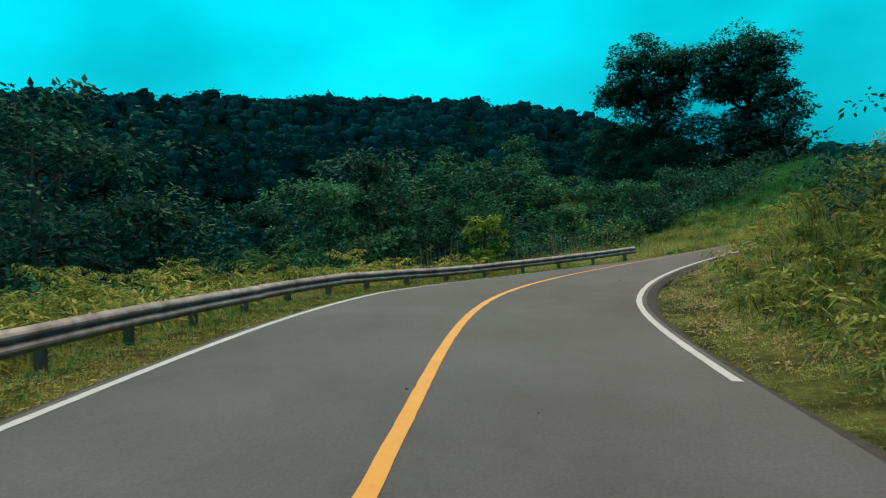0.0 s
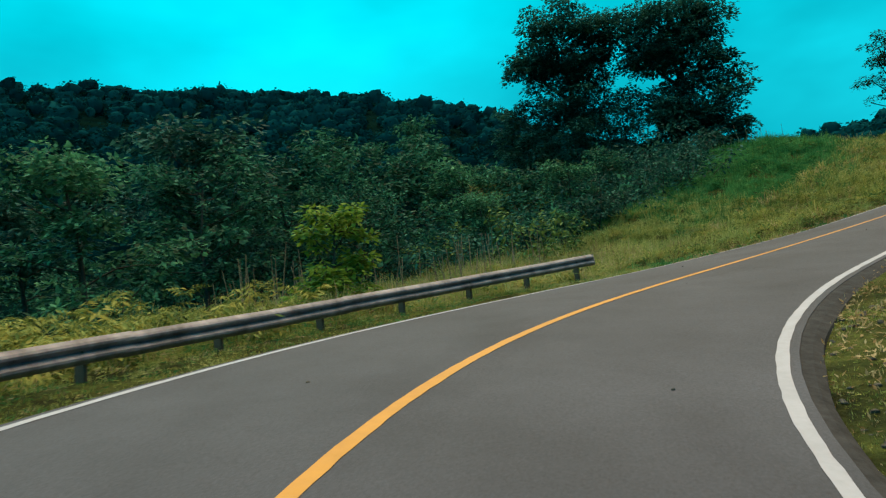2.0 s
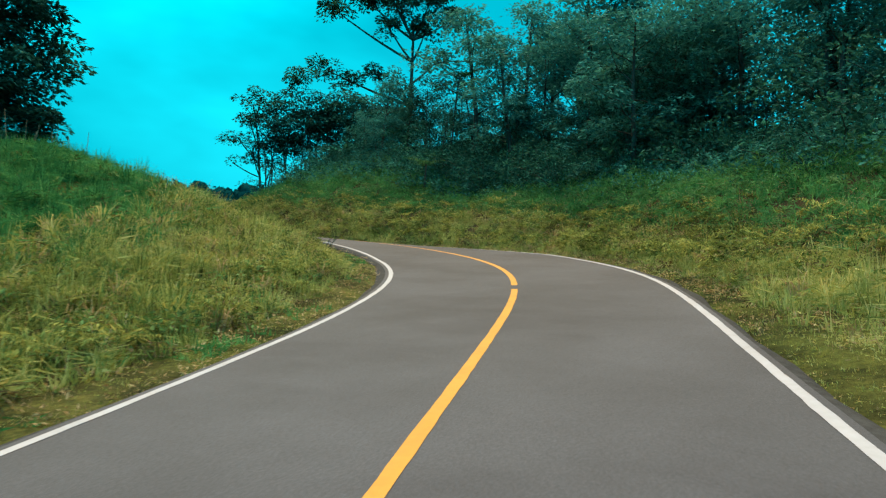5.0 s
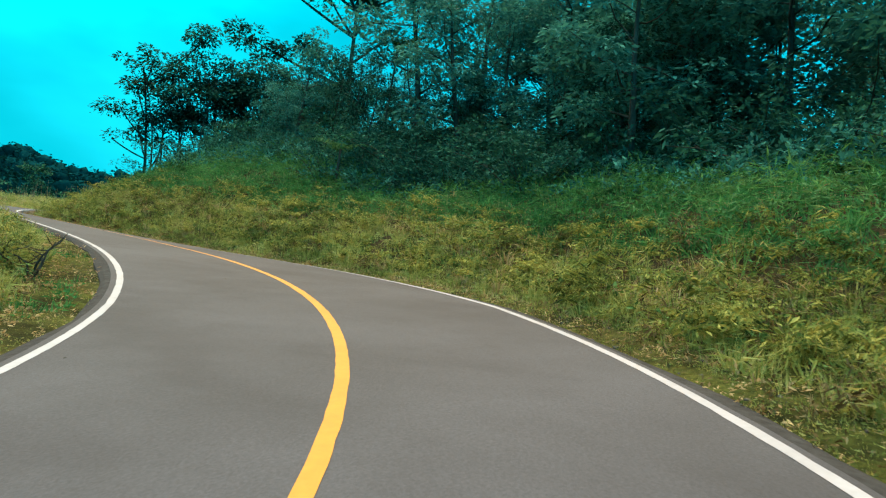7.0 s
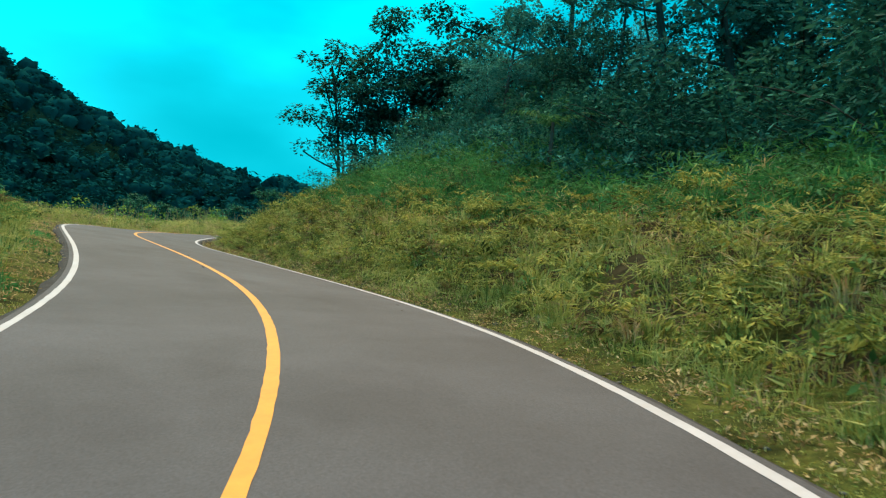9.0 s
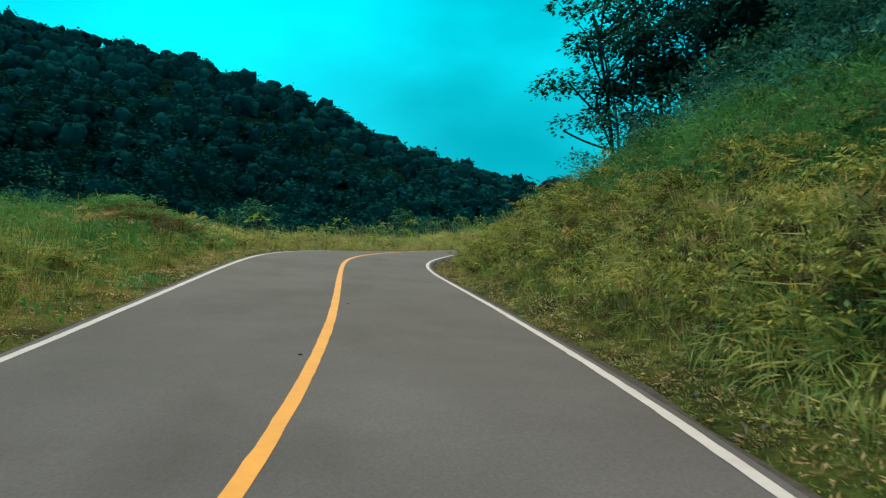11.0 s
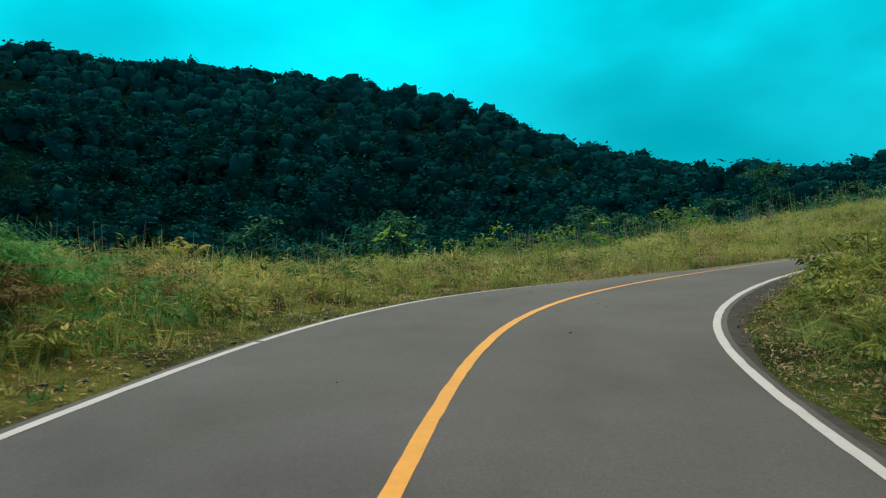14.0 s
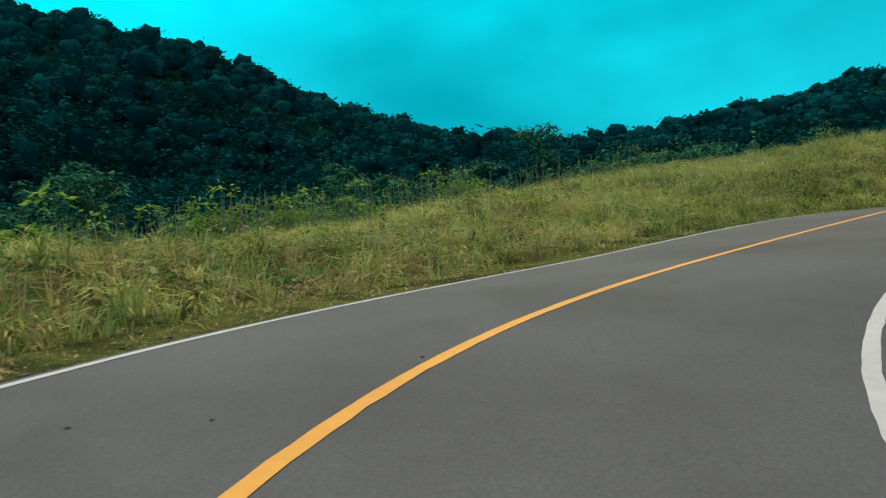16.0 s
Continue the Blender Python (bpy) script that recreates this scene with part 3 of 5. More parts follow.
def clump(c, radius, n, rng, size, flat=0.7):
    """A rounded spray of leaves that lie like shingles over its upper side and droop at its rim."""
    q = rng.normal(0, 1, (n, 3))
    q /= np.linalg.norm(q, axis=1)[:, None]
    q[:, 2] = np.where(q[:, 2] < -0.3, -q[:, 2], q[:, 2])
    r = radius * rng.uniform(0.35, 1.0, n) ** 0.5
    pos = c + q * r[:, None] * np.array([1, 1, flat])
    d = q * np.array([1, 1, 0.25]) + rng.normal(0, 0.35, (n, 3)) * np.array([1, 1, 0.7]) + np.array([0, 0, -0.22])
    l = size * rng.uniform(0.65, 1.3, n)
    return leaves(pos, d, l, l * rng.uniform(0.40, 0.62, n), rng, 0.15, 0.6)


def plant(name, label, category, wood, crown_mesh, group="", wood_name="trunk", wood_mat=None, leaf_mat=None):
    top = tagged(new(name), label, category, group)
    if wood:
        for chunk in ([join(wood)] if wood_name == "trunk" else wood):
            mesh_part(wood_name, quick_mesh(wood_name, *chunk, wood_mat or BARK, True), top)
    if crown_mesh:
        v, f = join(crown_mesh)
        mesh_part("crown", quick_mesh("crown", v, f, leaf_mat or TREE_LEAF), top)
    return top


def broadleaf(seed, height, spread, n_limb, per, size, bare=0.35, dense=1.0, label="", name="broadleaf_tree", leaf_mat=None, lean=(0, 0), trunk_r=None):
    rng = np.random.RandomState(seed)
    wood, crown = [], []
    trunk, rad = limb((0, 0, -0.5), (lean[0], lean[1], 1), height * 0.9 + 0.5, trunk_r or height * 0.018, rng, 0.1, 9, 0.12)
    wood.append(tube(trunk, np.maximum(rad, 0.03), 8))
    for k in range(n_limb):
        f = bare + (0.98 - bare) * (k + rng.uniform(0, 1)) / n_limb
        j = min(int(f * 8), 7)
        st = trunk[j] + (trunk[j + 1] - trunk[j]) * (f * 8 - j)
        az = k * 2.4 + rng.uniform(-0.5, 0.5)
        ln = spread * (0.55 + 0.45 * math.sin(math.pi * min(1, (f - bare) / (1 - bare) * 0.75 + 0.2))) * rng.uniform(0.75, 1.15)
        pts, rr = limb(st, (math.cos(az), math.sin(az), rng.uniform(0.1, 0.7)), ln, max(0.03, rad[j] * 0.5), rng, 0.35, 6, 0.5)
        wood.append(tube(pts, rr, 3))
        for q in (0.45, 0.7, 0.88, 1.0):
            i = min(int(q * 5), 4)
            c = pts[i] + (pts[i + 1] - pts[i]) * (q * 5 - i) + rng.normal(0, spread * 0.10, 3)
            crown.append(clump(c, spread * rng.uniform(0.2, 0.34), int(per * dense * rng.uniform(0.6, 1.3)), rng, size))
    crown.append(clump(trunk[-1], spread * 0.35, int(per * 1.5), rng, size))
    return plant(name, label, "tree", wood, crown, "roadside forest", leaf_mat=leaf_mat)


def slender(seed, height, label):
    """Thin bare stems that branch high up, with flat separate tiers of leaves."""
    rng = np.random.RandomState(seed)
    wood, crown = [], []
    for s in range(rng.randint(3, 5)):
        h = height * rng.uniform(0.7, 1.0)
        pts, rr = limb((rng.uniform(-0.9, 0.9), rng.uniform(-0.9, 0.9), -0.4), (rng.normal(0, 0.16), rng.normal(0, 0.16), 1), h, 0.07, rng, 0.1, 8, 0.2)
        stem = [tube(pts, rr, 6)]
        for k in range(7):
            f = 0.62 + 0.38 * (k + rng.uniform(0, 1)) / 7
            j = min(int(f * 7), 6)
            az = rng.uniform(0, 6.28)
            lp, lr = limb(pts[j], (math.cos(az), math.sin(az), 0.5), rng.uniform(0.8, 2.2), 0.03, rng, 0.1, 5, 0.5)
            stem.append(tube(lp, np.maximum(lr, 0.008), 4))
            crown.append(clump(lp[-1], rng.uniform(0.55, 0.95), 70, rng, 0.22, 0.32))
            crown.append(clump(lp[-2] + rng.normal(0, 0.2, 3), rng.uniform(0.35, 0.6), 34, rng, 0.20, 0.35))
        crown.append(clump(pts[-1], 0.8, 70, rng, 0.22, 0.4))
        wood.append(join(stem))
    return plant("slender_tree", label, "tree", wood, crown, "roadside forest", "stem", leaf_mat=DARK_LEAF)


def shrub(seed, height, spread, size, n, label, name="shrub", leaf_mat=None, stems=7):
    rng = np.random.RandomState(seed)
    wood, crown = [], []
    for k in range(stems):
        az = k * 2.4 + rng.uniform(-0.4, 0.4)
        lean = rng.uniform(0.15, 0.9)
        pts, rr = limb((0.1 * math.cos(az), 0.1 * math.sin(az), -0.25), (lean * math.cos(az), lean * math.sin(az), 1), height * rng.uniform(0.65, 1.05), 0.03, rng, 0.0, 6, 0.4)
        pts[:, :2] *= spread / max(0.4 * height, 0.3)
        wood.append(tube(pts, np.maximum(rr, 0.008), 4))
        for q in (2, 3, 4, 5):
            crown.append(clump(pts[q] + rng.normal(0, 0.12 * spread, 3), spread * rng.uniform(0.25, 0.42), n, rng, size, 0.8))
    return plant(name, label, "shrub", wood, crown, "roadside shrubs", "stem", leaf_mat=leaf_mat or SHRUB_LEAF)


def frond_set(origin, n, length, rng, pairs=9, rise=1.2, leaflet=0.16, wide=0.3):
    """Arching pinnate fronds from one root."""
    vs = []
    for k in range(n):
        az = rng.uniform(0, 6.283)
        L = length * rng.uniform(0.7, 1.2)
        up = rise * rng.uniform(0.6, 1.2)
        t = np.linspace(0.12, 1.0, pairs)
        h = np.array([math.cos(az), math.sin(az), 0])
        p = origin + h * (t * L * 0.85)[:, None] + np.array([0, 0, 1.0]) * (up * L * (t - 0.72 * t * t))[:, None]
        tang = np.gradient(p, axis=0)
        tang /= np.linalg.norm(tang, axis=1)[:, None]
        side = np.cross(tang, [0, 0, 1.0])
        side /= np.linalg.norm(side, axis=1)[:, None]
        for sg in (1, -1):
            d = side * sg + tang * 0.55 + np.array([0, 0, -rng.uniform(0.1, 0.9)]) + rng.normal(0, 0.22, (pairs, 3))
            ln = L * leaflet * 2.0 * (1.08 - t) ** 0.55 * rng.uniform(0.85, 1.15, pairs)
            vs.append(leaves(p, d, ln, ln * wide, rng, 0.2))
    return vs


def yaw_pose(x, y, z, rng, sc=1.0, tilt=3.0):
    return Matrix.Translation((x, y, z)) @ pose(0, 0, 0, rng.normal(0, tilt), rng.normal(0, tilt), rng.uniform(0, 360)) @ Matrix.Scale(sc, 4)


def put(proto, x, y, rng, sc, sink=0.1, tilt=3.0, zoff=0.0):
    ob = copy_thing(proto, Matrix())
    ob.matrix_basis = yaw_pose(x, y, float(ground_z(x, y)) - sink + zoff, rng, sc, tilt)
    return ob


def road_xy(s, u):
    p = on_road(np.asarray(float(s)), np.asarray(float(u)))
    return float(p[0]), float(p[1])


def clear_of_road(x, y, least):
    return float(nearest(np.array([x]), np.array([y]))[2][0]) >= least


# ---- kinds of tree, built once ----
DARK = "dense dark-green broadleaf tree in the roadside forest"
KINDS = [broadleaf(11, 9.5, 3.4, 13, 62, 0.29, 0.20, label=DARK, leaf_mat=SLOPE_LEAF), broadleaf(12, 12.0, 3.8, 14, 64, 0.32, 0.28, label=DARK, leaf_mat=SLOPE_LEAF),
         broadleaf(13, 8.0, 3.2, 12, 62, 0.28, 0.14, label=DARK, leaf_mat=SLOPE_LEAF), broadleaf(14, 14.0, 4.2, 15, 64, 0.34, 0.36, label=DARK, leaf_mat=SLOPE_LEAF)]
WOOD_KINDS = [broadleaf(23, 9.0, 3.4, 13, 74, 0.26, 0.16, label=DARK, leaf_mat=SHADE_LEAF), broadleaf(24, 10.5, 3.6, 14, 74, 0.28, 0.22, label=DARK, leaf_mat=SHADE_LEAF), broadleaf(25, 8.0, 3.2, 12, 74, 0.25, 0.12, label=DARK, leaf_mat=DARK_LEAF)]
HILL_KINDS = [broadleaf(26, 9.0, 3.2, 13, 80, 0.26, 0.2, label=DARK, leaf_mat=DARK_LEAF), broadleaf(27, 10.0, 3.0, 13, 80, 0.27, 0.32, label=DARK, leaf_mat=SLOPE_LEAF)]
FAR_KINDS = [broadleaf(15, 9.5, 3.6, 12, 30, 0.58, 0.2, label=DARK), broadleaf(16, 11.5, 4.0, 13, 30, 0.62, 0.25, label=DARK)]
SLIM = [slender(21, 7.5, "slender tree with thin bare stems and high leaf tiers"), slender(22, 9.0, "slender tree with thin bare stems and high leaf tiers")]
BUSH = [shrub(31, 2.3, 1.3, 0.20, 24, "leafy green shrub at the forest edge"), shrub(32, 1.6, 1.2, 0.17, 22, "leafy green shrub at the forest edge"),
        shrub(33, 3.0, 1.6, 0.19, 34, "tall shrub with large dark green leaves", leaf_mat=DARK_LEAF)]
SHADE_BUSH = shrub(35, 3.0, 1.6, 0.19, 32, "tall shrub under the trees, its leaves coloured for shade", leaf_mat=SHADE_LEAF)
FIELD_BUSH = shrub(34, 2.3, 1.4, 0.22, 34, "bright yellow-green shrub at the far edge of the field", leaf_mat=YOUNG_LEAF)
used = set()


def place(proto, x, y, rng, sc, sink=0.15, tilt=3.0):
    """The first place takes the model itself, further places take copies."""
    if proto.name not in used:
        used.add(proto.name)
        proto.matrix_basis = yaw_pose(x, y, float(ground_z(x, y)) - sink, rng, sc, tilt)
        return proto
    return put(proto, x, y, rng, sc, sink, tilt)


def scatter(protos, n, s_range, u_range, seed, sc=(0.8, 1.2), least=7.5, gap=2.0, tilt=3.0, ok=None):
    rng = np.random.RandomState(seed)
    got, tries = [], 0
    while len(got) < n and tries < n * 30:
        tries += 1
        x, y = road_xy(rng.uniform(*s_range), rng.uniform(*u_range))
        if not clear_of_road(x, y, least) or (ok and not ok(x, y)):
            continue
        if any((x - a) ** 2 + (y - b) ** 2 < gap * gap for a, b in got):
            continue
        got.append((x, y))
        place(protos[rng.randint(len(protos))], x, y, rng, rng.uniform(*sc), tilt=tilt)
    return got


# left of the first bend: the wooded drop behind the guardrail
scatter(WOOD_KINDS, 16, (-4, 19), (15, 30), 101, (0.5, 0.72), 14, 2.8)
scatter(WOOD_KINDS, 10, (34, 66), (26, 36), 111, (0.36, 0.5), 22, 3.0)
scatter(FAR_KINDS, 34, (0, 75), (36, 66), 102, (0.5, 0.78), 24, 4.0, ok=lambda x, y: not (x > 4 and y > 60))
scatter(BUSH[:2], 34, (-6, 29), (8.5, 16), 103, (0.7, 1.3), 7.6, 1.2)
scatter(BUSH[2:], 14, (0, 28), (12.0, 18), 123, (0.8, 1.25), 11, 1.6)
scatter([SHADE_BUSH, SHADE_BUSH, BUSH[2]], 26, (42, 62), (16.0, 27), 113, (0.8, 1.4), 15.5, 1.4)
scatter([SHADE_BUSH, SHADE_BUSH, BUSH[2]], 32, (62, 106), (18.5, 28), 115, (0.9, 1.5), 18, 1.5)
# the slope on the outside of the left-hand bend
scatter(KINDS, 34, (58, 98), (-31, -19.5), 104, (0.85, 1.2), 19.5, 2.8, ok=lambda x, y: y < 88)
scatter(KINDS[1:], 4, (74, 86), (-30, -20), 124, (1.05, 1.25), 19.5, 3.5, ok=lambda x, y: y < 90)
scatter(FAR_KINDS, 26, (50, 98), (-56, -31), 114, (0.8, 1.15), 30, 4.0, ok=lambda x, y: y < 92)
scatter(KINDS[:3], 24, (90, 150), (-50, -14), 105, (0.35, 0.55), 13, 2.6, ok=lambda x, y: y > 84)
srng = np.random.RandomState(106)
for k in range(13):                    # the open row of thin-stemmed trees along the ridge
    x, y = 54.5 + 1.25 * k + srng.uniform(-0.5, 0.5), srng.uniform(95.5, 101.0)
    top = float(np.interp(x, [54, 60, 66, 71], [31.0, 33.2, 33.8, 34.6])) + srng.uniform(-0.9, 0.6)
    place(SLIM[k % 2], x, y, srng, (top - float(ground_z(x, y))) / (7.2, 8.6)[k % 2])
scatter(BUSH[2:], 40, (60, 126), (-19, -11.0), 107, (0.7, 1.2), 11.0, 1.3)
scatter(BUSH[2:], 22, (66, 94), (-20.5, -13.5), 127, (1.0, 1.5), 13, 1.6)
scatter(KINDS[:3], 6, (66, 86), (-21, -18), 128, (0.8, 1.0), 18, 2.6)
scatter(HILL_KINDS, 6, (77, 91), (-22, -14.5), 129, (0.85, 1.15), 14.2, 2.6)
scatter(HILL_KINDS, 8, (90, 110), (-24, -15), 133, (0.55, 0.85), 14.5, 2.6, ok=lambda x, y: y < 97)
scatter(BUSH[2:], 10, (92, 112), (-18, -11.8), 132, (0.7, 1.0), 11.6, 1.5)
scatter(BUSH[2:], 12, (80, 91), (-19, -12.5), 130, (0.9, 1.3), 12.3, 1.6)
# behind the last field
scatter(FAR_KINDS, 30, (100, 190), (38, 70), 108, (0.5, 0.8), 32, 4.0)
scatter(BUSH[:2], 16, (118, 185), (26, 34), 109, (0.9, 1.4), 20, 2.5)

# leafy round-crowned trees in the glade behind the guardrail
GLADE = [broadleaf(17, 6.0, 2.3, 15, 84, 0.21, 0.22, label="round-crowned young tree with large bright leaves in the glade", name="glade_tree", leaf_mat=MID_LEAF),
         broadleaf(18, 6.0, 2.7, 15, 84, 0.23, 0.30, label="round-crowned young tree with large bright leaves in the glade", name="glade_tree", leaf_mat=TREE_LEAF),
         broadleaf(20, 6.0, 2.7, 15, 84, 0.23, 0.25, label="round-crowned tree at the back of the glade, leaves coloured for shade", name="glade_tree", leaf_mat=SHADE_LEAF)]
grng = np.random.RandomState(19)
GLADE_AT = [(-10.2, 40.6, 11.0), (-9.0, 48.2, 12.1), (-11.8, 56.5, 16.0), (-9.6, 65.8, 16.5), (-14.0, 62.0, 15.5), (-3.0, 69.2, 16.1), (1.1, 63.4, 14.1),
            (5.1, 64.3, 13.0), (7.5, 60.5, 12.9), (10.3, 66.0, 13.9), (6.0, 53.4, 9.2), (-5.0, 58.0, 12.6), (-3.5, 53.0, 10.8), (-15.0, 46.0, 11.2), (2.4, 57.0, 11.2), (-17.5, 38.5, 10.5)]
# DEEP trees take the leaf colour with wood shade painted in
BRIGHT, DEEP = (0, 6, 8, 10, 14), (2, 4, 13, 15)
for k, (x, y, top) in enumerate(GLADE_AT):
    place(GLADE[0 if k in BRIGHT else 2 if k in DEEP else 1], x, y, grng, (top - float(ground_z(x, y))) / 6.0, 0.1)
for x, y, top in ((62.0, 76.0, 36.5), (66.0, 72.0, 37.0), (60.0, 68.0, 35.5)):      # the tallest trees on the right-hand slope
    put(KINDS[3], x, y, grng, max(0.5, (top - float(ground_z(x, y))) / 13.5))
for x, y, top in ((-24.5, 38.0, 17.6), (-20.8, 33.5, 14.0), (-27.5, 43.0, 18.0)):          # tall trees at the edge of the first view
    put(WOOD_KINDS[0], x, y, grng, (top - float(ground_z(x, y))) / 9.0)

# the great twin tree on the mound, with lower trees at its foot
def massed_tree(x, y, masses, seed, label, name, trunk_r, size, leaf_mat, density=42):
    """A big tree: a trunk, limbs to each mass of its crown, and twigs with leaf sprays all through the mass."""
    rng = np.random.RandomState(seed)
    z0 = float(ground_z(x, y)) - 0.2
    wood, crown = [], []
    top = max(m[2] for m in masses) - z0
    trunk, rad = limb((0, 0, -0.4), (0, 0, 1), top * 0.85, trunk_r, rng, 0.1, 9, 0.1)
    wood.append(tube(trunk, np.maximum(rad, 0.08), 9))
    for mx, my, mz, r in masses:
        c = np.array([mx, my, mz - z0])
        root = trunk[int(np.clip((c[2] - 0.9 * r) / (top * 0.85) * 8, 1, 7))]
        w = np.linspace(0, 1, 6)[:, None]
        arm = root + (c - root) * w + np.array([0, 0, -1.0]) * (0.6 * r * w * (1 - w))
        wood.append(tube(arm, np.linspace(trunk_r * 0.4, 0.06, 6), 6))
        for k in range(int(density * (r / 3.0) ** 2.3)):
            q = rng.normal(0, 1, 3)
            q /= np.linalg.norm(q)
            e = c + q * r * rng.uniform(0.45, 1.0) * np.array([1, 1, 0.85])
            wood.append(tube(np.linspace(c + (e - c) * 0.2, e, 3), (0.05, 0.03, 0.012), 3))
            crown.append(clump(e, rng.uniform(0.8, 1.5), 100, rng, size, 0.55))
    t = plant(name, label, "tree", wood, crown, "roadside forest", leaf_mat=leaf_mat)
    t.matrix_basis = Matrix.Translation((x, y, z0))


GREAT = "tall dark tree with a broad rounded crown on the mound"
massed_tree(13.6, 85.2, ((-1.0, -0.4, 28.8, 4.8), (-3.9, 0.0, 26.9, 2.5), (1.0, -0.3, 25.6, 3.2), (-1.6, 0.3, 22.8, 2.8), (0.4, 0.2, 22.4, 2.2), (3.3, -0.8, 29.0, 3.0)), 41, GREAT, "great_tree", 0.5, 0.34, DARK_LEAF)
massed_tree(21.2, 82.0, ((0.2, -0.4, 27.3, 4.5), (3.1, -0.7, 27.7, 2.9), (-1.9, 0.0, 25.6, 2.5), (2.2, -0.2, 23.9, 3.5), (4.9, -0.2, 21.9, 2.2), (-0.5, 0.4, 21.0, 2.6), (3.0, 0.2, 19.5, 2.4)), 42, GREAT, "great_tree", 0.55, 0.34, DARK_LEAF)
for x, y, top, sp, seed in ((17.0, 83.2, 22.8, 3.6, 44), (8.5, 87.0, 23.8, 3.8, 45), (23.8, 79.4, 20.2, 2.8, 43), (12.6, 82.6, 22.8, 3.8, 46), (20.4, 80.6, 21.6, 3.4, 47)):
    h = top - float(ground_z(x, y))
    t = broadleaf(seed, h, sp, 18, 130, 0.32, 0.02, label="bushy dark tree at the foot of the mound's tall trees", name="bushy_tree", leaf_mat=DARK_LEAF)
    t.matrix_basis = yaw_pose(x, y, float(ground_z(x, y)) - 0.2, np.random.RandomState(seed), 1.0, 2)

massed_tree(53.0, 102.0, ((-2.3, 1.4, 24.3, 0.8), (-0.8, 0.4, 25.7, 1.6), (1.1, -0.3, 24.3, 1.2), (-2.2, 1.0, 26.9, 1.1), (-1.4, 0.3, 28.9, 1.4), (0.9, -0.7, 28.4, 1.1), (-0.6, -0.4, 31.2, 1.4), (1.5, -1.4, 30.9, 1.2), (2.3, -2.1, 33.2, 1.7)),
            48, "slim tree with separate leaf sprays leaning from the steep slope", "leaning_tree", 0.16, 0.30, DARK_LEAF, 40)

# the tall forked tree on the hill
massed_tree(73.2, 101.2, ((-9.5, 3.5, 45.4, 1.8), (-6.6, 1.9, 47.9, 2.5), (-3.2, 0.8, 44.4, 1.6), (-2.6, 0.1, 48.0, 2.5), (1.2, -1.3, 45.9, 2.4), (4.2, -2.8, 47.2, 1.9), (3.2, -1.7, 42.1, 1.3), (1.5, -2.0, 50.3, 3.0), (-4.6, 0.6, 50.5, 2.5), (-9.6, 4.5, 38.3, 1.6), (-7.2, 3.5, 37.5, 1.5), (-4.2, 2.0, 38.8, 1.5), (-1.5, 0.9, 38.3, 1.3)),
            51, "tall forked tree with bare trunk and open tiered crown", "forked_tree", 0.42, 0.42, DARK_LEAF, 26)

# the young bright tree behind the guardrail
t = broadleaf(61, 2.7, 1.05, 16, 46, 0.17, 0.06, label="young tree with bright yellow-green leaves behind the guardrail", name="young_tree", leaf_mat=YOUNG_LEAF, trunk_r=0.05)
t.matrix_basis = yaw_pose(*road_xy(33.2, 7.0), float(ground_z(*road_xy(33.2, 7.0))) - 0.1, np.random.RandomState(3), 1.0, 1)


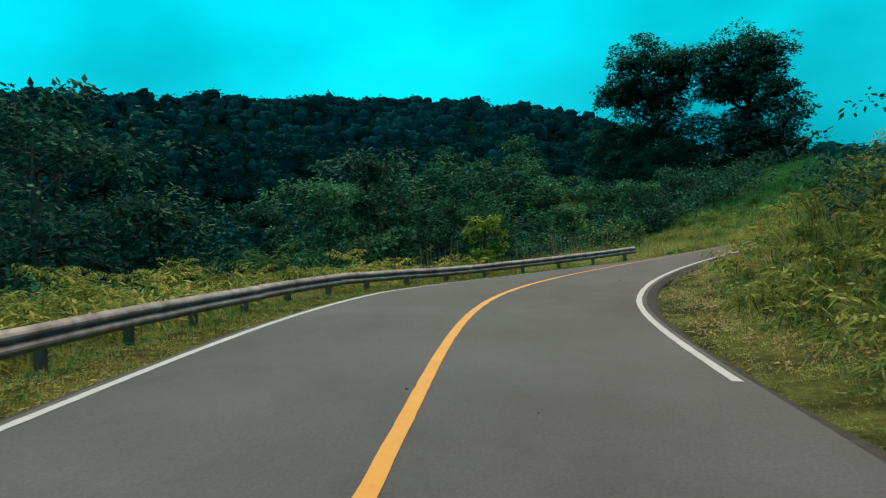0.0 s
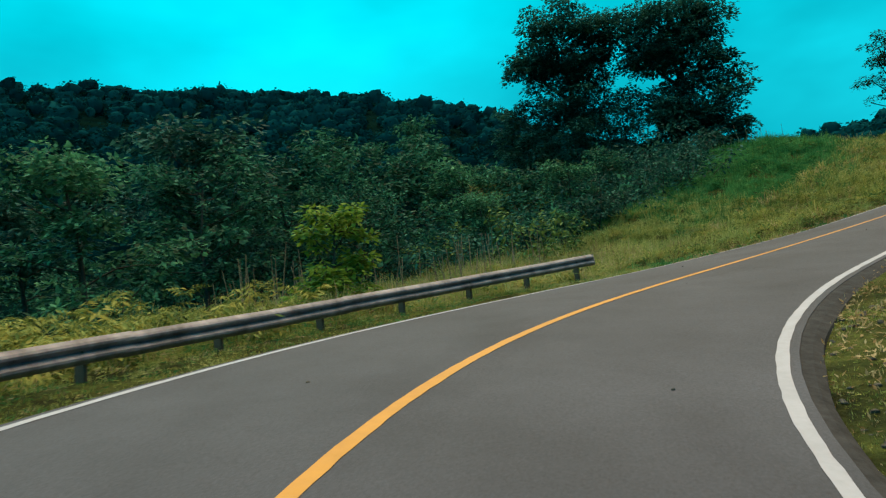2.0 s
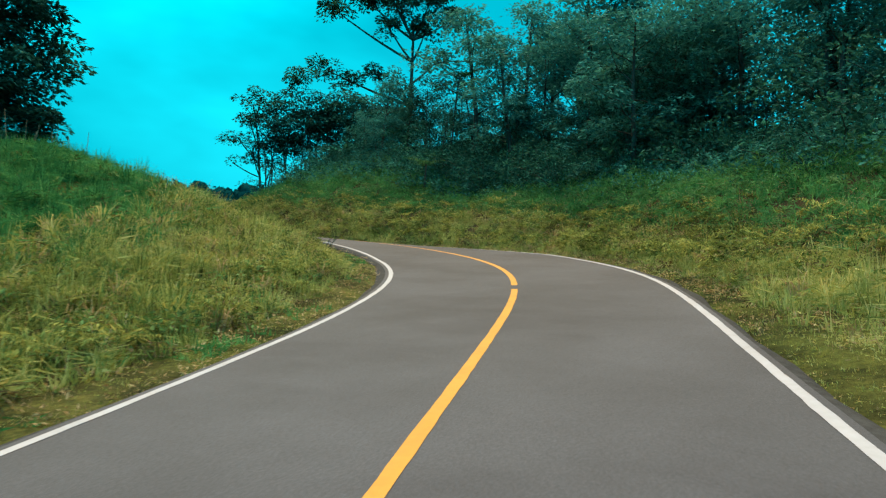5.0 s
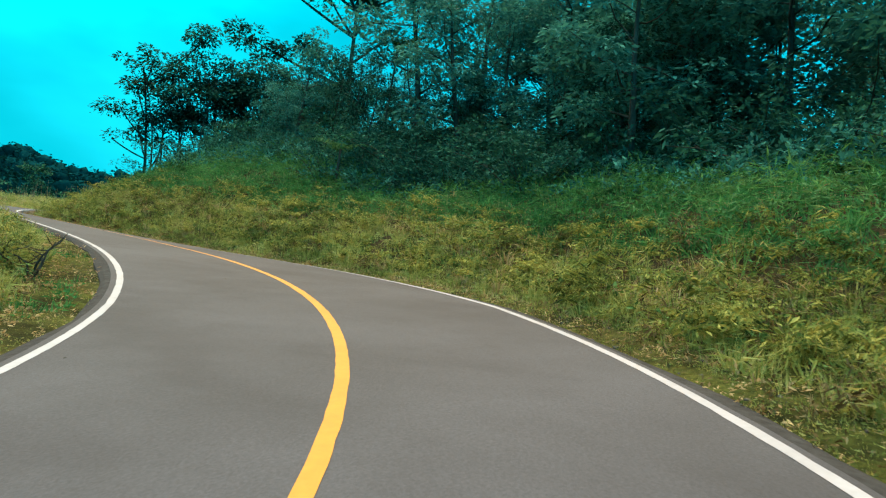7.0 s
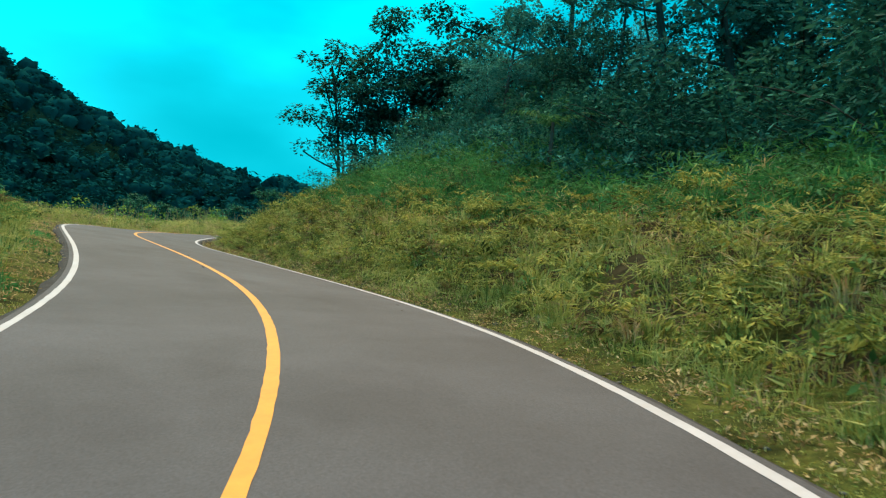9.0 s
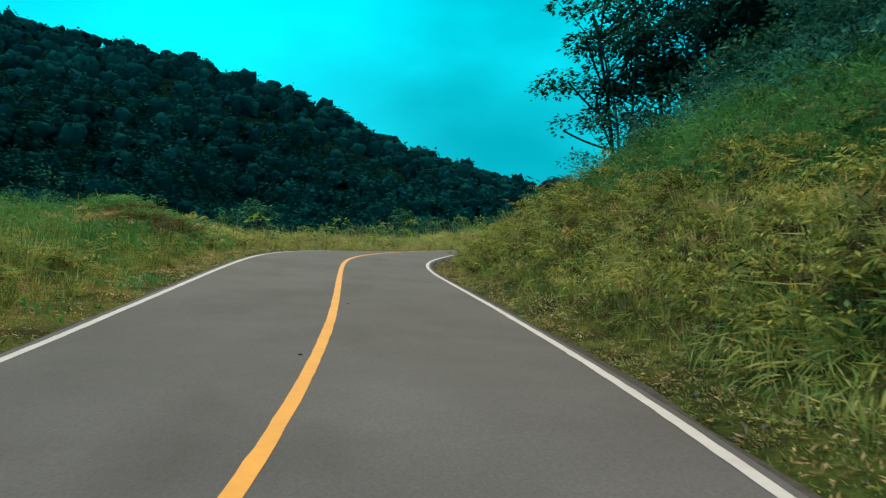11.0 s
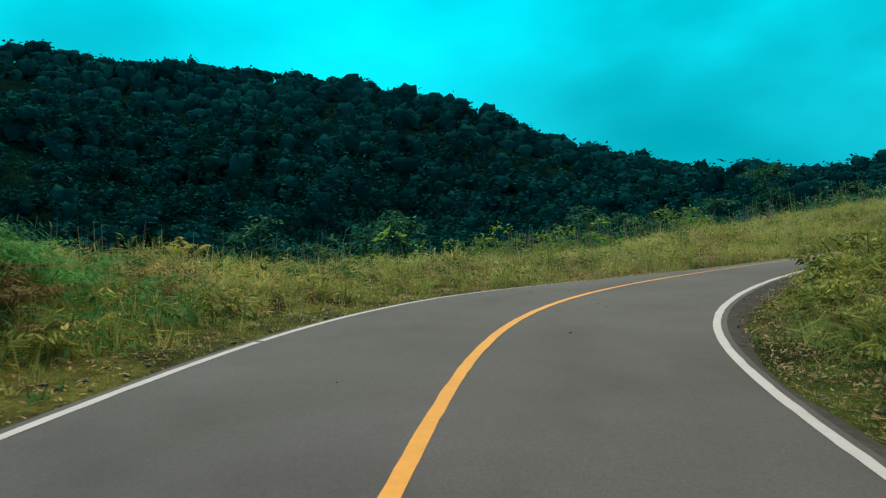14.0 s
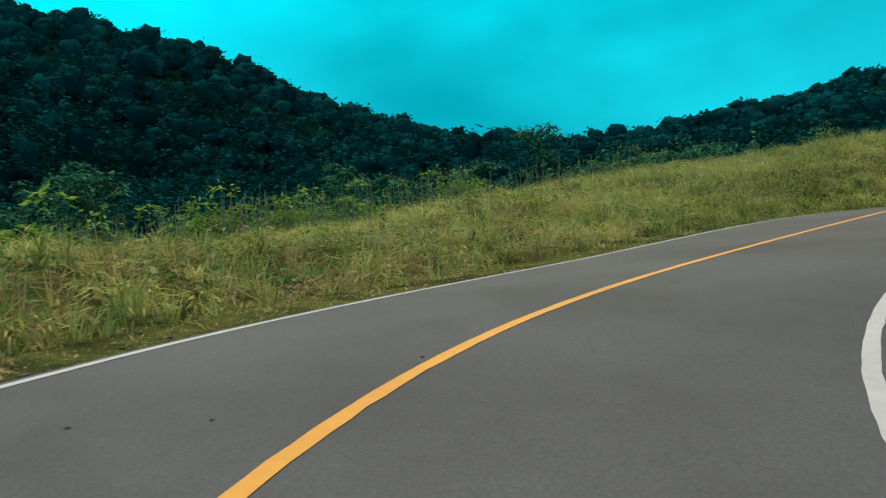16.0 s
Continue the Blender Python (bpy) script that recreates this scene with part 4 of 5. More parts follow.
# ---- woods on the hills ----
def far_woods():
    rng = np.random.RandomState(7)
    n = 6000
    az = np.radians(rng.uniform(-72, 62, n))
    r = np.sqrt(rng.uniform(105.0 ** 2, 660.0 ** 2, n))
    keep_near = rng.uniform(0, 1, n) < 0.35
    r = np.where(keep_near, np.sqrt(rng.uniform(80.0 ** 2, 300.0 ** 2, n)), r)
    x, y = HUB[0] + r * np.sin(az), HUB[1] + r * np.cos(az)
    _, u, dd = nearest(x, y)
    ok = dd > 74
    x, y, r = x[ok], y[ok], r[ok]
    z = ground_z(x, y)
    out = []
    az = np.linspace(0, 2 * np.pi, 7)
    el = np.radians([-65, 12, 55])
    core = np.stack([np.cos(el)[:, None] * np.cos(az), np.cos(el)[:, None] * np.sin(az), np.sin(el)[:, None] * np.ones(7)], -1)
    for i in range(len(x)):
        R = rng.uniform(3.0, 6.2) if r[i] < 230 else rng.uniform(3.5, 8.0) if r[i] < 400 else rng.uniform(4.5, 9.5)
        if rng.uniform() < 0.08:
            R *= 1.35
        h = 0.45 * R + rng.uniform(-1.0, 3.0) + (rng.uniform(2.0, 6.0) if rng.uniform() < 0.10 else 0.0)
        m = int((150 if r[i] < 230 else 56 if r[i] < 340 else 20) * max(0.6, (R / 5.5) ** 1.4))
        lumpy = lambda q: 1 + 0.30 * np.sin(q[..., 0] * 4 + i) * np.sin(q[..., 1] * 4 + 2 * i) + 0.14 * np.sin(q[..., 2] * 7 + 3 * i)
        mid = np.array([x[i], y[i], z[i] + h])
        out.append(sheet(mid + core * ((0.42 if r[i] < 230 else 0.55 if r[i] < 340 else 0.70) * R * lumpy(core))[..., None] * np.array([1, 1, 0.8])))
        q = rng.normal(0, 1, (m, 3))
        q /= np.linalg.norm(q, axis=1)[:, None]
        q[:, 2] = np.abs(q[:, 2]) - 0.2
        pos = mid + q * (R * lumpy(q) * rng.uniform(0.66, 1.0 if r[i] > 340 else 1.1, m))[:, None] * np.array([1, 1, 0.75])
        l = (1.1 + 0.16 * R) * rng.uniform(0.5, 1.2, m) * (0.55 if r[i] < 230 else 0.8 if r[i] < 340 else 1.0)
        d = q * np.array([1, 1, 0.3]) + rng.normal(0, 0.4, (m, 3)) * np.array([1, 1, 0.5])
        out.append(leaves(pos - d * l[:, None] * 0.45, d, l, l * 0.8, rng, 0.15, 0.6))
    v, f = join(out)
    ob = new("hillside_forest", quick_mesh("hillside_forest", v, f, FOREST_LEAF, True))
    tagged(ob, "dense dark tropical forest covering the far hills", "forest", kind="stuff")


far_woods()


# ---- grass, ferns and litter ----
def blades(x, y, z, height, width, per, rng, spread=0.10, droop=0.5):
    """Tufts of narrow blades fanning out from their roots, some of them arching over."""
    n = len(x) * per
    bx, by, bz = (np.repeat(a, per) for a in (x, y, z))
    h = np.repeat(height, per) * rng.uniform(0.45, 1.25, n)
    az = rng.uniform(0, 6.283, n)
    out = np.stack([np.cos(az), np.sin(az), np.zeros(n)], 1)
    base = np.stack([bx, by, bz - 0.03], 1) + out * rng.uniform(0, spread, n)[:, None]
    arch = rng.uniform(0, 1, n) < droop * 0.5
    base[:, 2] += np.where(arch, h * 0.45, 0)
    base += out * np.where(arch, h * 0.12, 0)[:, None]
    d = out * (np.abs(rng.normal(0, 0.55, n)) + np.where(arch, 0.9, 0))[:, None]
    d[:, 2] = np.where(arch, rng.uniform(-0.3, 0.5, n), 1.0)
    ln = np.where(arch, h * 0.7, h)
    d, a, up = frame_of(d)
    turn = rng.uniform(0, 3.14, n)[:, None]
    side = (a * np.cos(turn) + up * np.sin(turn)) * (np.repeat(width, per) * rng.uniform(0.35, 0.65, n))[:, None]
    v = np.stack([base - side, base + side, base + d * ln[:, None]], 1)
    return v.reshape(-1, 3), np.arange(3 * n).reshape(n, 3)


def belt(n, s_range, side, v_range, rng, power=1.0):
    s = rng.uniform(*s_range, n)
    v = v_range[0] + (v_range[1] - v_range[0]) * rng.uniform(0, 1, n) ** power
    p = on_road(s, side * (EDGE + v))
    _, _, dd = nearest(p[:, 0], p[:, 1])
    ok = dd > EDGE + v_range[0] * 0.8
    return p[ok, 0], p[ok, 1], dd[ok] - EDGE, s[ok]


def grass(name, label, material, n, s_range, side, v_range, h, w, per, seed, power=1.0, droop=0.5, patchy=0.0):
    rng = np.random.RandomState(seed)
    x, y, v, s = belt(n, s_range, side, v_range, rng, power)
    if patchy:
        q = np.sin(x * 0.8 + 1.3 * np.sin(y * 0.5)) * np.sin(y * 0.9 + seed) + rng.normal(0, 0.25, len(x))
        keep = q > patchy
        x, y, v = x[keep], y[keep], v[keep]
    hh = h[0] + (h[1] - h[0]) * smooth((v - 0.3) / 2.5) * rng.uniform(0.6, 1.2, len(x))
    gather = 0.28 * smooth((v - 0.3) / 1.5)       # blades gather into tussocks
    x, y = x + gather * np.sin(3.1 * x + 1.7 * np.sin(1.3 * y)), y + gather * np.sin(3.4 * y + 1.9 * np.sin(1.1 * x))
    lump = np.sin(1.9 * x + 2.0 * np.sin(0.8 * y)) * np.sin(2.2 * y + 1.6 * np.sin(0.9 * x))
    hh = hh * (0.85 + 0.4 * lump * smooth((v - 0.5) / 1.5))
    vv, f = blades(x, y, ground_z(x, y), hh, np.full(len(x), w), per, rng, 0.12, droop)
    ob = new(name, quick_mesh(name, vv, f, material))
    tagged(ob, label, "grass", kind="stuff")


VERGE = "tufted olive-green grass along the road verge"
BANK = "tall yellow-green grass covering the roadside bank"
LUSH = "lush fresh-green grass among the taller tufts"
DRY = "dry straw-coloured grass blades and stalks"
grass("verge_grass", VERGE, GRASS_LEAF, 6500, (2, 41), 1, (0.02, 2.6), (0.10, 0.32), 0.018, 9, 1, 0.9, 0.8)
grass("verge_grass", VERGE, LUSH_LEAF, 1800, (2, 41), 1, (0.05, 2.4), (0.10, 0.28), 0.020, 8, 11, 0.9, 0.8)
grass("verge_grass", VERGE, GRASS_LEAF, 3000, (40, 60), 1, (0.02, 2.6), (0.06, 0.20), 0.018, 9, 12, 1.0, 0.8)
grass("verge_grass", VERGE, GRASS_LEAF, 13000, (4, 66), -1, (0.10, 6.0), (0.07, 0.30), 0.018, 9, 2, 1.1, 0.8)
grass("verge_grass", VERGE, GRASS_LEAF, 5000, (60, 150), 1, (0.02, 1.8), (0.06, 0.20), 0.017, 12, 21, 1.0, 0.8)
grass("verge_grass", VERGE, GRASS_LEAF, 7500, (64, 134), -1, (0.08, 1.8), (0.07, 0.22), 0.016, 12, 22, 0.9, 0.8)
grass("bank_grass", BANK, GRASS_LEAF, 6000, (42, 114), 1, (1.2, 6.8), (0.3, 0.7), 0.028, 13, 3, 1.1)
grass("bank_grass", BANK, GRASS_LEAF, 3000, (56, 132), -1, (1.0, 3.6), (0.3, 0.7), 0.026, 12, 4, 1.0)
grass("bank_grass", BANK, GRASS_LEAF, 4500, (4, 50), -1, (4.0, 17.0), (0.4, 0.7), 0.034, 12, 5, 0.9)
grass("dry_grass", DRY, DRY_LEAF, 1200, (30, 46), 1, (2.4, 11.0), (0.4, 0.9), 0.028, 9, 52, 1.0)
grass("bank_grass", BANK, GRASS_LEAF, 3200, (28, 50), 1, (2.0, 11.5), (0.4, 0.8), 0.034, 12, 51, 1.0)
grass("bank_grass", BANK, GRASS_LEAF, 2600, (38, 56), 1, (4.5, 13.5), (0.4, 0.65), 0.030, 12, 53, 1.0)
grass("field_grass", "tall straw-green grass in the field beside the road", GRASS_LEAF, 9000, (118, 190), 1, (1.2, 32.0), (0.25, 0.75), 0.030, 12, 6, 1.0)
grass("field_grass", "low grass round the hump beside the road", GRASS_LEAF, 2600, (98, 119), 1, (1.0, 24.0), (0.2, 0.55), 0.030, 12, 62, 1.0)
grass("field_grass", "tall straw-green grass in the field beside the road", DRY_LEAF, 6500, (116, 190), 1, (1.6, 30.0), (0.3, 0.75), 0.022, 12, 61, 1.0, 0.7, -0.6)
grass("lush_grass", LUSH, LUSH_LEAF, 10000, (52, 116), 1, (5.5, 17.0), (0.5, 0.75), 0.036, 12, 7, 0.9, 0.6)
grass("lush_grass", LUSH, LUSH_LEAF, 4600, (40, 112), 1, (0.4, 9.0), (0.2, 0.6), 0.032, 11, 71, 1.0, 0.6, 0.2)
grass("lush_grass", LUSH, LUSH_LEAF, 10000, (44, 132), -1, (4.2, 14.0), (0.5, 0.75), 0.034, 11, 8, 1.0, 0.6)
grass("dry_grass", DRY, DRY_LEAF, 6000, (0, 150), 1, (0.1, 8.0), (0.07, 0.5), 0.018, 9, 9, 1.3, 0.9, 0.0)
grass("dry_grass", DRY, DRY_LEAF, 6500, (0, 130), -1, (0.1, 9.0), (0.07, 0.5), 0.018, 9, 10, 1.3, 0.9, 0.0)


def leafy(name, label, material, n, s_range, u_range, least, high, per, size, seed, cat="undergrowth", ok=None, slim=1.0, patchy=None):
    """Low leafy growth that hides the soil."""
    rng = np.random.RandomState(seed)
    p = on_road(rng.uniform(*s_range, n), rng.uniform(*u_range, n))
    _, _, dd = nearest(p[:, 0], p[:, 1])
    keep = dd > least
    if ok:
        keep &= ok(p[:, 0], p[:, 1])
    if patchy is not None:
        keep &= np.sin(p[:, 0] * 0.7 + 1.5 * np.sin(p[:, 1] * 0.45 + seed)) * np.sin(p[:, 1] * 0.8) + rng.normal(0, 0.3, n) > patchy
    x, y = p[keep, 0], p[keep, 1]
    z = ground_z(x, y)
    c = np.stack([x, y, z + rng.uniform(0.05, 1.0, len(x)) ** 1.3 * high], 1)
    c = np.repeat(c, per, 0)
    m = len(c)
    q = rng.normal(0, 1, (m, 3))
    q[:, 2] = np.abs(q[:, 2])
    q /= np.linalg.norm(q, axis=1)[:, None]
    l = size * rng.uniform(0.6, 1.4, m)
    v, f = leaves(c + q * (size * rng.uniform(0.3, 1.6, m))[:, None], q + rng.normal(0, 0.4, (m, 3)) - np.array([0, 0, 0.2]), l, l * rng.uniform(0.4, 0.65, m) * slim, rng, 0.2)
    tagged(new(name, quick_mesh(name, v, f, material)), label, cat, kind="stuff")


UNDER = "tangled dark leafy undergrowth below the trees"
leafy("undergrowth", UNDER, TREE_LEAF, 1500, (50, 128), (-44, -12), 12.5, 2.4, 15, 0.28, 301)
leafy("undergrowth", UNDER, TREE_LEAF, 1400, (-6, 62), (16, 44), 16.5, 2.0, 14, 0.33, 302)
leafy("undergrowth", UNDER, TREE_LEAF, 900, (-6, 22), (9.0, 18), 9.4, 1.4, 18, 0.18, 308)
leafy("undergrowth", UNDER, MID_LEAF, 500, (18, 31), (8.5, 18), 9.0, 1.2, 18, 0.17, 309)
leafy("undergrowth", UNDER, SHADE_LEAF, 900, (62, 104), (18, 40), 17.5, 2.2, 18, 0.27, 306)
leafy("undergrowth", UNDER, TREE_LEAF, 900, (96, 190), (30, 66), 28.0, 2.0, 16, 0.45, 303)
leafy("bank_scrub", "leafy green scrub below the trees on the slope", DARK_LEAF, 1700, (60, 128), (-20, -12), 12.0, 1.9, 14, 0.20, 321, "scrub")
leafy("bank_scrub", "dense green scrub on the upper bank", SLOPE_LEAF, 2200, (58, 128), (-18, -11), 11.0, 1.3, 14, 0.19, 307, "scrub")
def tussocks(name, label, material, n, s_range, side, v_range, radius, per, length, wide, seed, patchy=None, cat="fern"):
    """Rounded clumps of leaves that spring from the middle, arch out and hang down."""
    rng = np.random.RandomState(seed)
    x, y, v, s = belt(n, s_range, side, v_range, rng)
    if patchy is not None:
        keep = np.sin(x * 0.6 + 1.4 * np.sin(y * 0.5 + seed)) * np.sin(y * 0.7) + rng.normal(0, 0.3, len(x)) > patchy
        x, y, v = x[keep], y[keep], v[keep]
    R = rng.uniform(radius[0], radius[1], len(x)) * np.minimum(1, 0.5 + 0.35 * v)
    c = np.repeat(np.stack([x, y, ground_z(x, y)], 1), per, 0)
    R = np.repeat(R, per)
    m = len(c)
    az, el = rng.uniform(0, 6.283, m), np.arcsin(rng.uniform(0.05, 1.0, m))
    out = np.stack([np.cos(az) * np.cos(el), np.sin(az) * np.cos(el), np.sin(el)], 1)
    hang = np.stack([np.cos(az), np.sin(az), 0.9 * np.sin(el) - rng.uniform(0.2, 1.3, m)], 1) + rng.normal(0, 0.35, (m, 3))
    l = length * rng.uniform(0.6, 1.4, m)
    vv, f = leaves(c + out * (R * rng.uniform(0.55, 1.0, m))[:, None] * np.array([1, 1, 0.85]), hang, l, l * wide, rng, 0.25)
    tagged(new(name, quick_mesh(name, vv, f, material)), label, cat, kind="stuff")


CLUMPS = "rounded clumps of yellow-green fern and arching grass"
tussocks("fern_clumps", CLUMPS, FERN_LEAF, 240, (58, 130), -1, (1.5, 4.7), (0.35, 0.85), 90, 0.17, 0.20, 501)
tussocks("fern_clumps", CLUMPS, GRASS_LEAF, 260, (58, 130), -1, (1.2, 4.6), (0.3, 0.7), 80, 0.27, 0.08, 502)
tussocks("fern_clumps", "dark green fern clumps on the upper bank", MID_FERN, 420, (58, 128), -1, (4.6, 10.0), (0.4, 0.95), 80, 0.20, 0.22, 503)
# brown clumps stand in for the shade in the bank's hollows
tussocks("fern_clumps", "withered brown fern clumps put in as the shade of bank hollows", BROWN_LEAF, 150, (64, 126), -1, (1.7, 4.8), (0.35, 0.8), 90, 0.20, 0.14, 511, 0.1)
tussocks("fern_clumps", "withered brown fern clumps put in as the shade of bank hollows", BROWN_LEAF, 80, (42, 66), 1, (1.8, 6.0), (0.35, 0.7), 90, 0.20, 0.14, 512, 0.1)
tussocks("fern_clumps", CLUMPS, FERN_LEAF, 360, (-4, 31), 1, (1.8, 6.0), (0.6, 1.15), 105, 0.19, 0.22, 504)
tussocks("fern_clumps", CLUMPS, GRASS_LEAF, 380, (32, 100), 1, (1.8, 6.5), (0.3, 0.7), 70, 0.28, 0.08, 505)
tussocks("fern_clumps", CLUMPS, FERN_LEAF, 240, (42, 92), 1, (2.0, 7.0), (0.35, 0.75), 80, 0.18, 0.20, 506, 0.0)
tussocks("grass_clumps", "lush green grass clumps on the low mound", LUSH_LEAF, 120, (99, 115), 1, (1.6, 9.0), (0.4, 0.9), 120, 0.24, 0.10, 507, cat="grass")
tussocks("grass_clumps", "straw-green grass clumps in the field", GRASS_LEAF, 1000, (116, 175), 1, (1.4, 18.0), (0.4, 0.9), 80, 0.20, 0.16, 508, cat="grass")
tussocks("grass_clumps", "dry brownish weed clumps in the field", DRY_LEAF, 260, (114, 150), 1, (1.6, 12.0), (0.3, 0.6), 70, 0.18, 0.14, 523, -0.1, cat="weeds")
tussocks("grass_clumps", "dry brownish weed clumps in the field", BROWN_LEAF, 150, (112, 140), 1, (2.0, 9.0), (0.3, 0.6), 70, 0.18, 0.16, 524, 0.0, cat="weeds")
tussocks("grass_clumps", "green weed clumps in the field", SHRUB_LEAF, 170, (104, 165), 1, (1.4, 16.0), (0.3, 0.8), 50, 0.20, 0.35, 509, 0.1, cat="weeds")
tussocks("fern_clumps", CLUMPS, FERN_LEAF, 110, (5, 20), -1, (1.4, 6.5), (0.4, 1.0), 100, 0.22, 0.14, 510)
TANGLE = "tangle of arching grass and fern leaves on the roadside bank"
leafy("bank_tangle", TANGLE, FERN_LEAF, 1000, (58, 130), (-8.3, -5.2), 5.4, 0.8, 12, 0.20, 311, "scrub", slim=0.15, patchy=-0.15)
leafy("bank_tangle", TANGLE, DRY_LEAF, 900, (58, 130), (-9.5, -4.8), 5.0, 0.7, 11, 0.21, 312, "scrub", slim=0.11, patchy=0.2)
# brown tangle darkens the gaps of the bank in place of shade
leafy("bank_tangle", TANGLE, BROWN_LEAF, 1300, (60, 130), (-8.6, -5.0), 5.2, 0.6, 12, 0.21, 313, "scrub", slim=0.16, patchy=0.25)
leafy("bank_tangle", TANGLE, LUSH_LEAF, 2200, (56, 128), (-13.5, -7.7), 7.8, 0.9, 13, 0.28, 318, "scrub", slim=0.18)
leafy("bank_tangle", TANGLE, FERN_LEAF, 1900, (40, 100), (5.6, 10), 5.8, 0.55, 13, 0.20, 314, "scrub", slim=0.15, patchy=-0.1)
leafy("bank_tangle", TANGLE, BROWN_LEAF, 600, (40, 132), (5.4, 13), 5.6, 0.5, 11, 0.26, 319, "scrub", slim=0.16, patchy=0.3)
leafy("bank_tangle", TANGLE, DRY_LEAF, 800, (40, 132), (5.4, 10.5), 5.6, 0.6, 11, 0.21, 315, "scrub", slim=0.11, patchy=0.2)
leafy("bank_tangle", TANGLE, SHRUB_LEAF, 1000, (104, 150), (5.4, 22), 5.8, 0.7, 12, 0.20, 316, "scrub", slim=0.3, patchy=0.2)
leafy("bank_tangle", TANGLE, LUSH_LEAF, 800, (102, 115), (6.0, 14), 6.0, 0.7, 13, 0.20, 317, "scrub", slim=0.14)
LITTER = "dry fallen leaves and straw lying along the road edge"
leafy("leaf_litter", LITTER, DRY_LEAF, 1500, (56, 132), (-5.0, -3.6), 3.6, 0.03, 7, 0.07, 331, "leaf litter", slim=0.6)
leafy("leaf_litter", LITTER, BROWN_LEAF, 1000, (56, 132), (-5.0, -3.55), 3.55, 0.03, 7, 0.07, 332, "leaf litter", slim=0.6)
leafy("leaf_litter", LITTER, DRY_LEAF, 900, (42, 130), (3.55, 4.8), 3.55, 0.03, 7, 0.07, 333, "leaf litter", slim=0.6)
leafy("leaf_litter", LITTER, DRY_LEAF, 700, (14, 40), (-6.0, -3.6), 3.6, 0.03, 7, 0.07, 334, "leaf litter", slim=0.6)
WEEDS = "small leafy weeds growing through the grass"
leafy("weeds", WEEDS, SHRUB_LEAF, 1500, (0, 150), (5.2, 16), 5.2, 0.5, 10, 0.13, 304, "weeds")
leafy("weeds", WEEDS, SHRUB_LEAF, 1500, (4, 128), (-12, -4.6), 4.8, 0.5, 10, 0.13, 305, "weeds")


def hummock(x, y):
    """Swells and hollows of a thicket, from 0 to 1."""
    q = np.sin(2.3 * x + 1.7 * np.sin(1.1 * y)) * np.sin(2.0 * y + 1.5 * np.sin(1.3 * x + 0.7))
    return 0.5 + 0.35 * q + 0.15 * np.sin(5.1 * x + 2.0 * np.sin(3.1 * y))


def ferns(name, n, s_range, side, v_range, seed, length, material=None, lift=0.0, label="thicket of yellow-green ferns with arching fronds", hollow=0.0, pairs=8, fronds=6):
    """Ferns heaped over one another: tall on the swells of the bank, thin in its hollows."""
    rng = np.random.RandomState(seed)
    x, y, v, s = belt(n, s_range, side, v_range, rng)
    hm = hummock(x, y)
    keep = hm + rng.normal(0, 0.10, len(x)) > hollow
    x, y, hm = x[keep], y[keep], hm[keep]
    out = []
    z = ground_z(x, y)
    for i in range(len(x)):
        out += frond_set(np.array([x[i], y[i], z[i] + lift * (1.3 * hm[i] - 0.15) * rng.uniform(0.5, 1)]), fronds, length * rng.uniform(0.7, 1.3), rng, pairs, 1.0, 0.15, 0.26)
    vv, f = join(out)
    ob = new(name, quick_mesh(name, vv, f, material or FERN_LEAF))
    tagged(ob, label, "fern", kind="stuff")


DIM_FERN = "thicket of shaded green ferns on the upper bank"
ferns("fern_thicket", 1250, (60, 128), -1, (0.9, 5.4), 201, 0.55, lift=0.95, hollow=0.40)
# brown ferns added as the dark of the hollows between swells
ferns("withered_ferns", 200, (60, 128), -1, (1.0, 5.0), 212, 0.5, BROWN_LEAF, 0.3, "withered brown ferns put in to darken the bank hollows")
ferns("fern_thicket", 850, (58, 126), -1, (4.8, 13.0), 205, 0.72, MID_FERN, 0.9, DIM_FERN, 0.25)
ferns("fern_thicket", 560, (-2, 32), 1, (1.8, 6.5), 202, 0.65, lift=1.15)
ferns("fern_thicket", 260, (4, 36), -1, (1.6, 7.0), 203, 0.6, lift=1.0, hollow=0.25)
ferns("fern_thicket", 150, (46, 92), 1, (2.0, 8.0), 204, 0.6, lift=0.4, hollow=0.5)
ferns("fern_thicket", 150, (99, 124), 1, (1.4, 9.0), 206, 0.6, lift=0.5, hollow=0.4)
ferns("fern_thicket", 90, (99, 124), 1, (1.8, 9.0), 207, 0.7, MID_FERN, 0.5, "dark green ferns in the roadside weeds", 0.35)


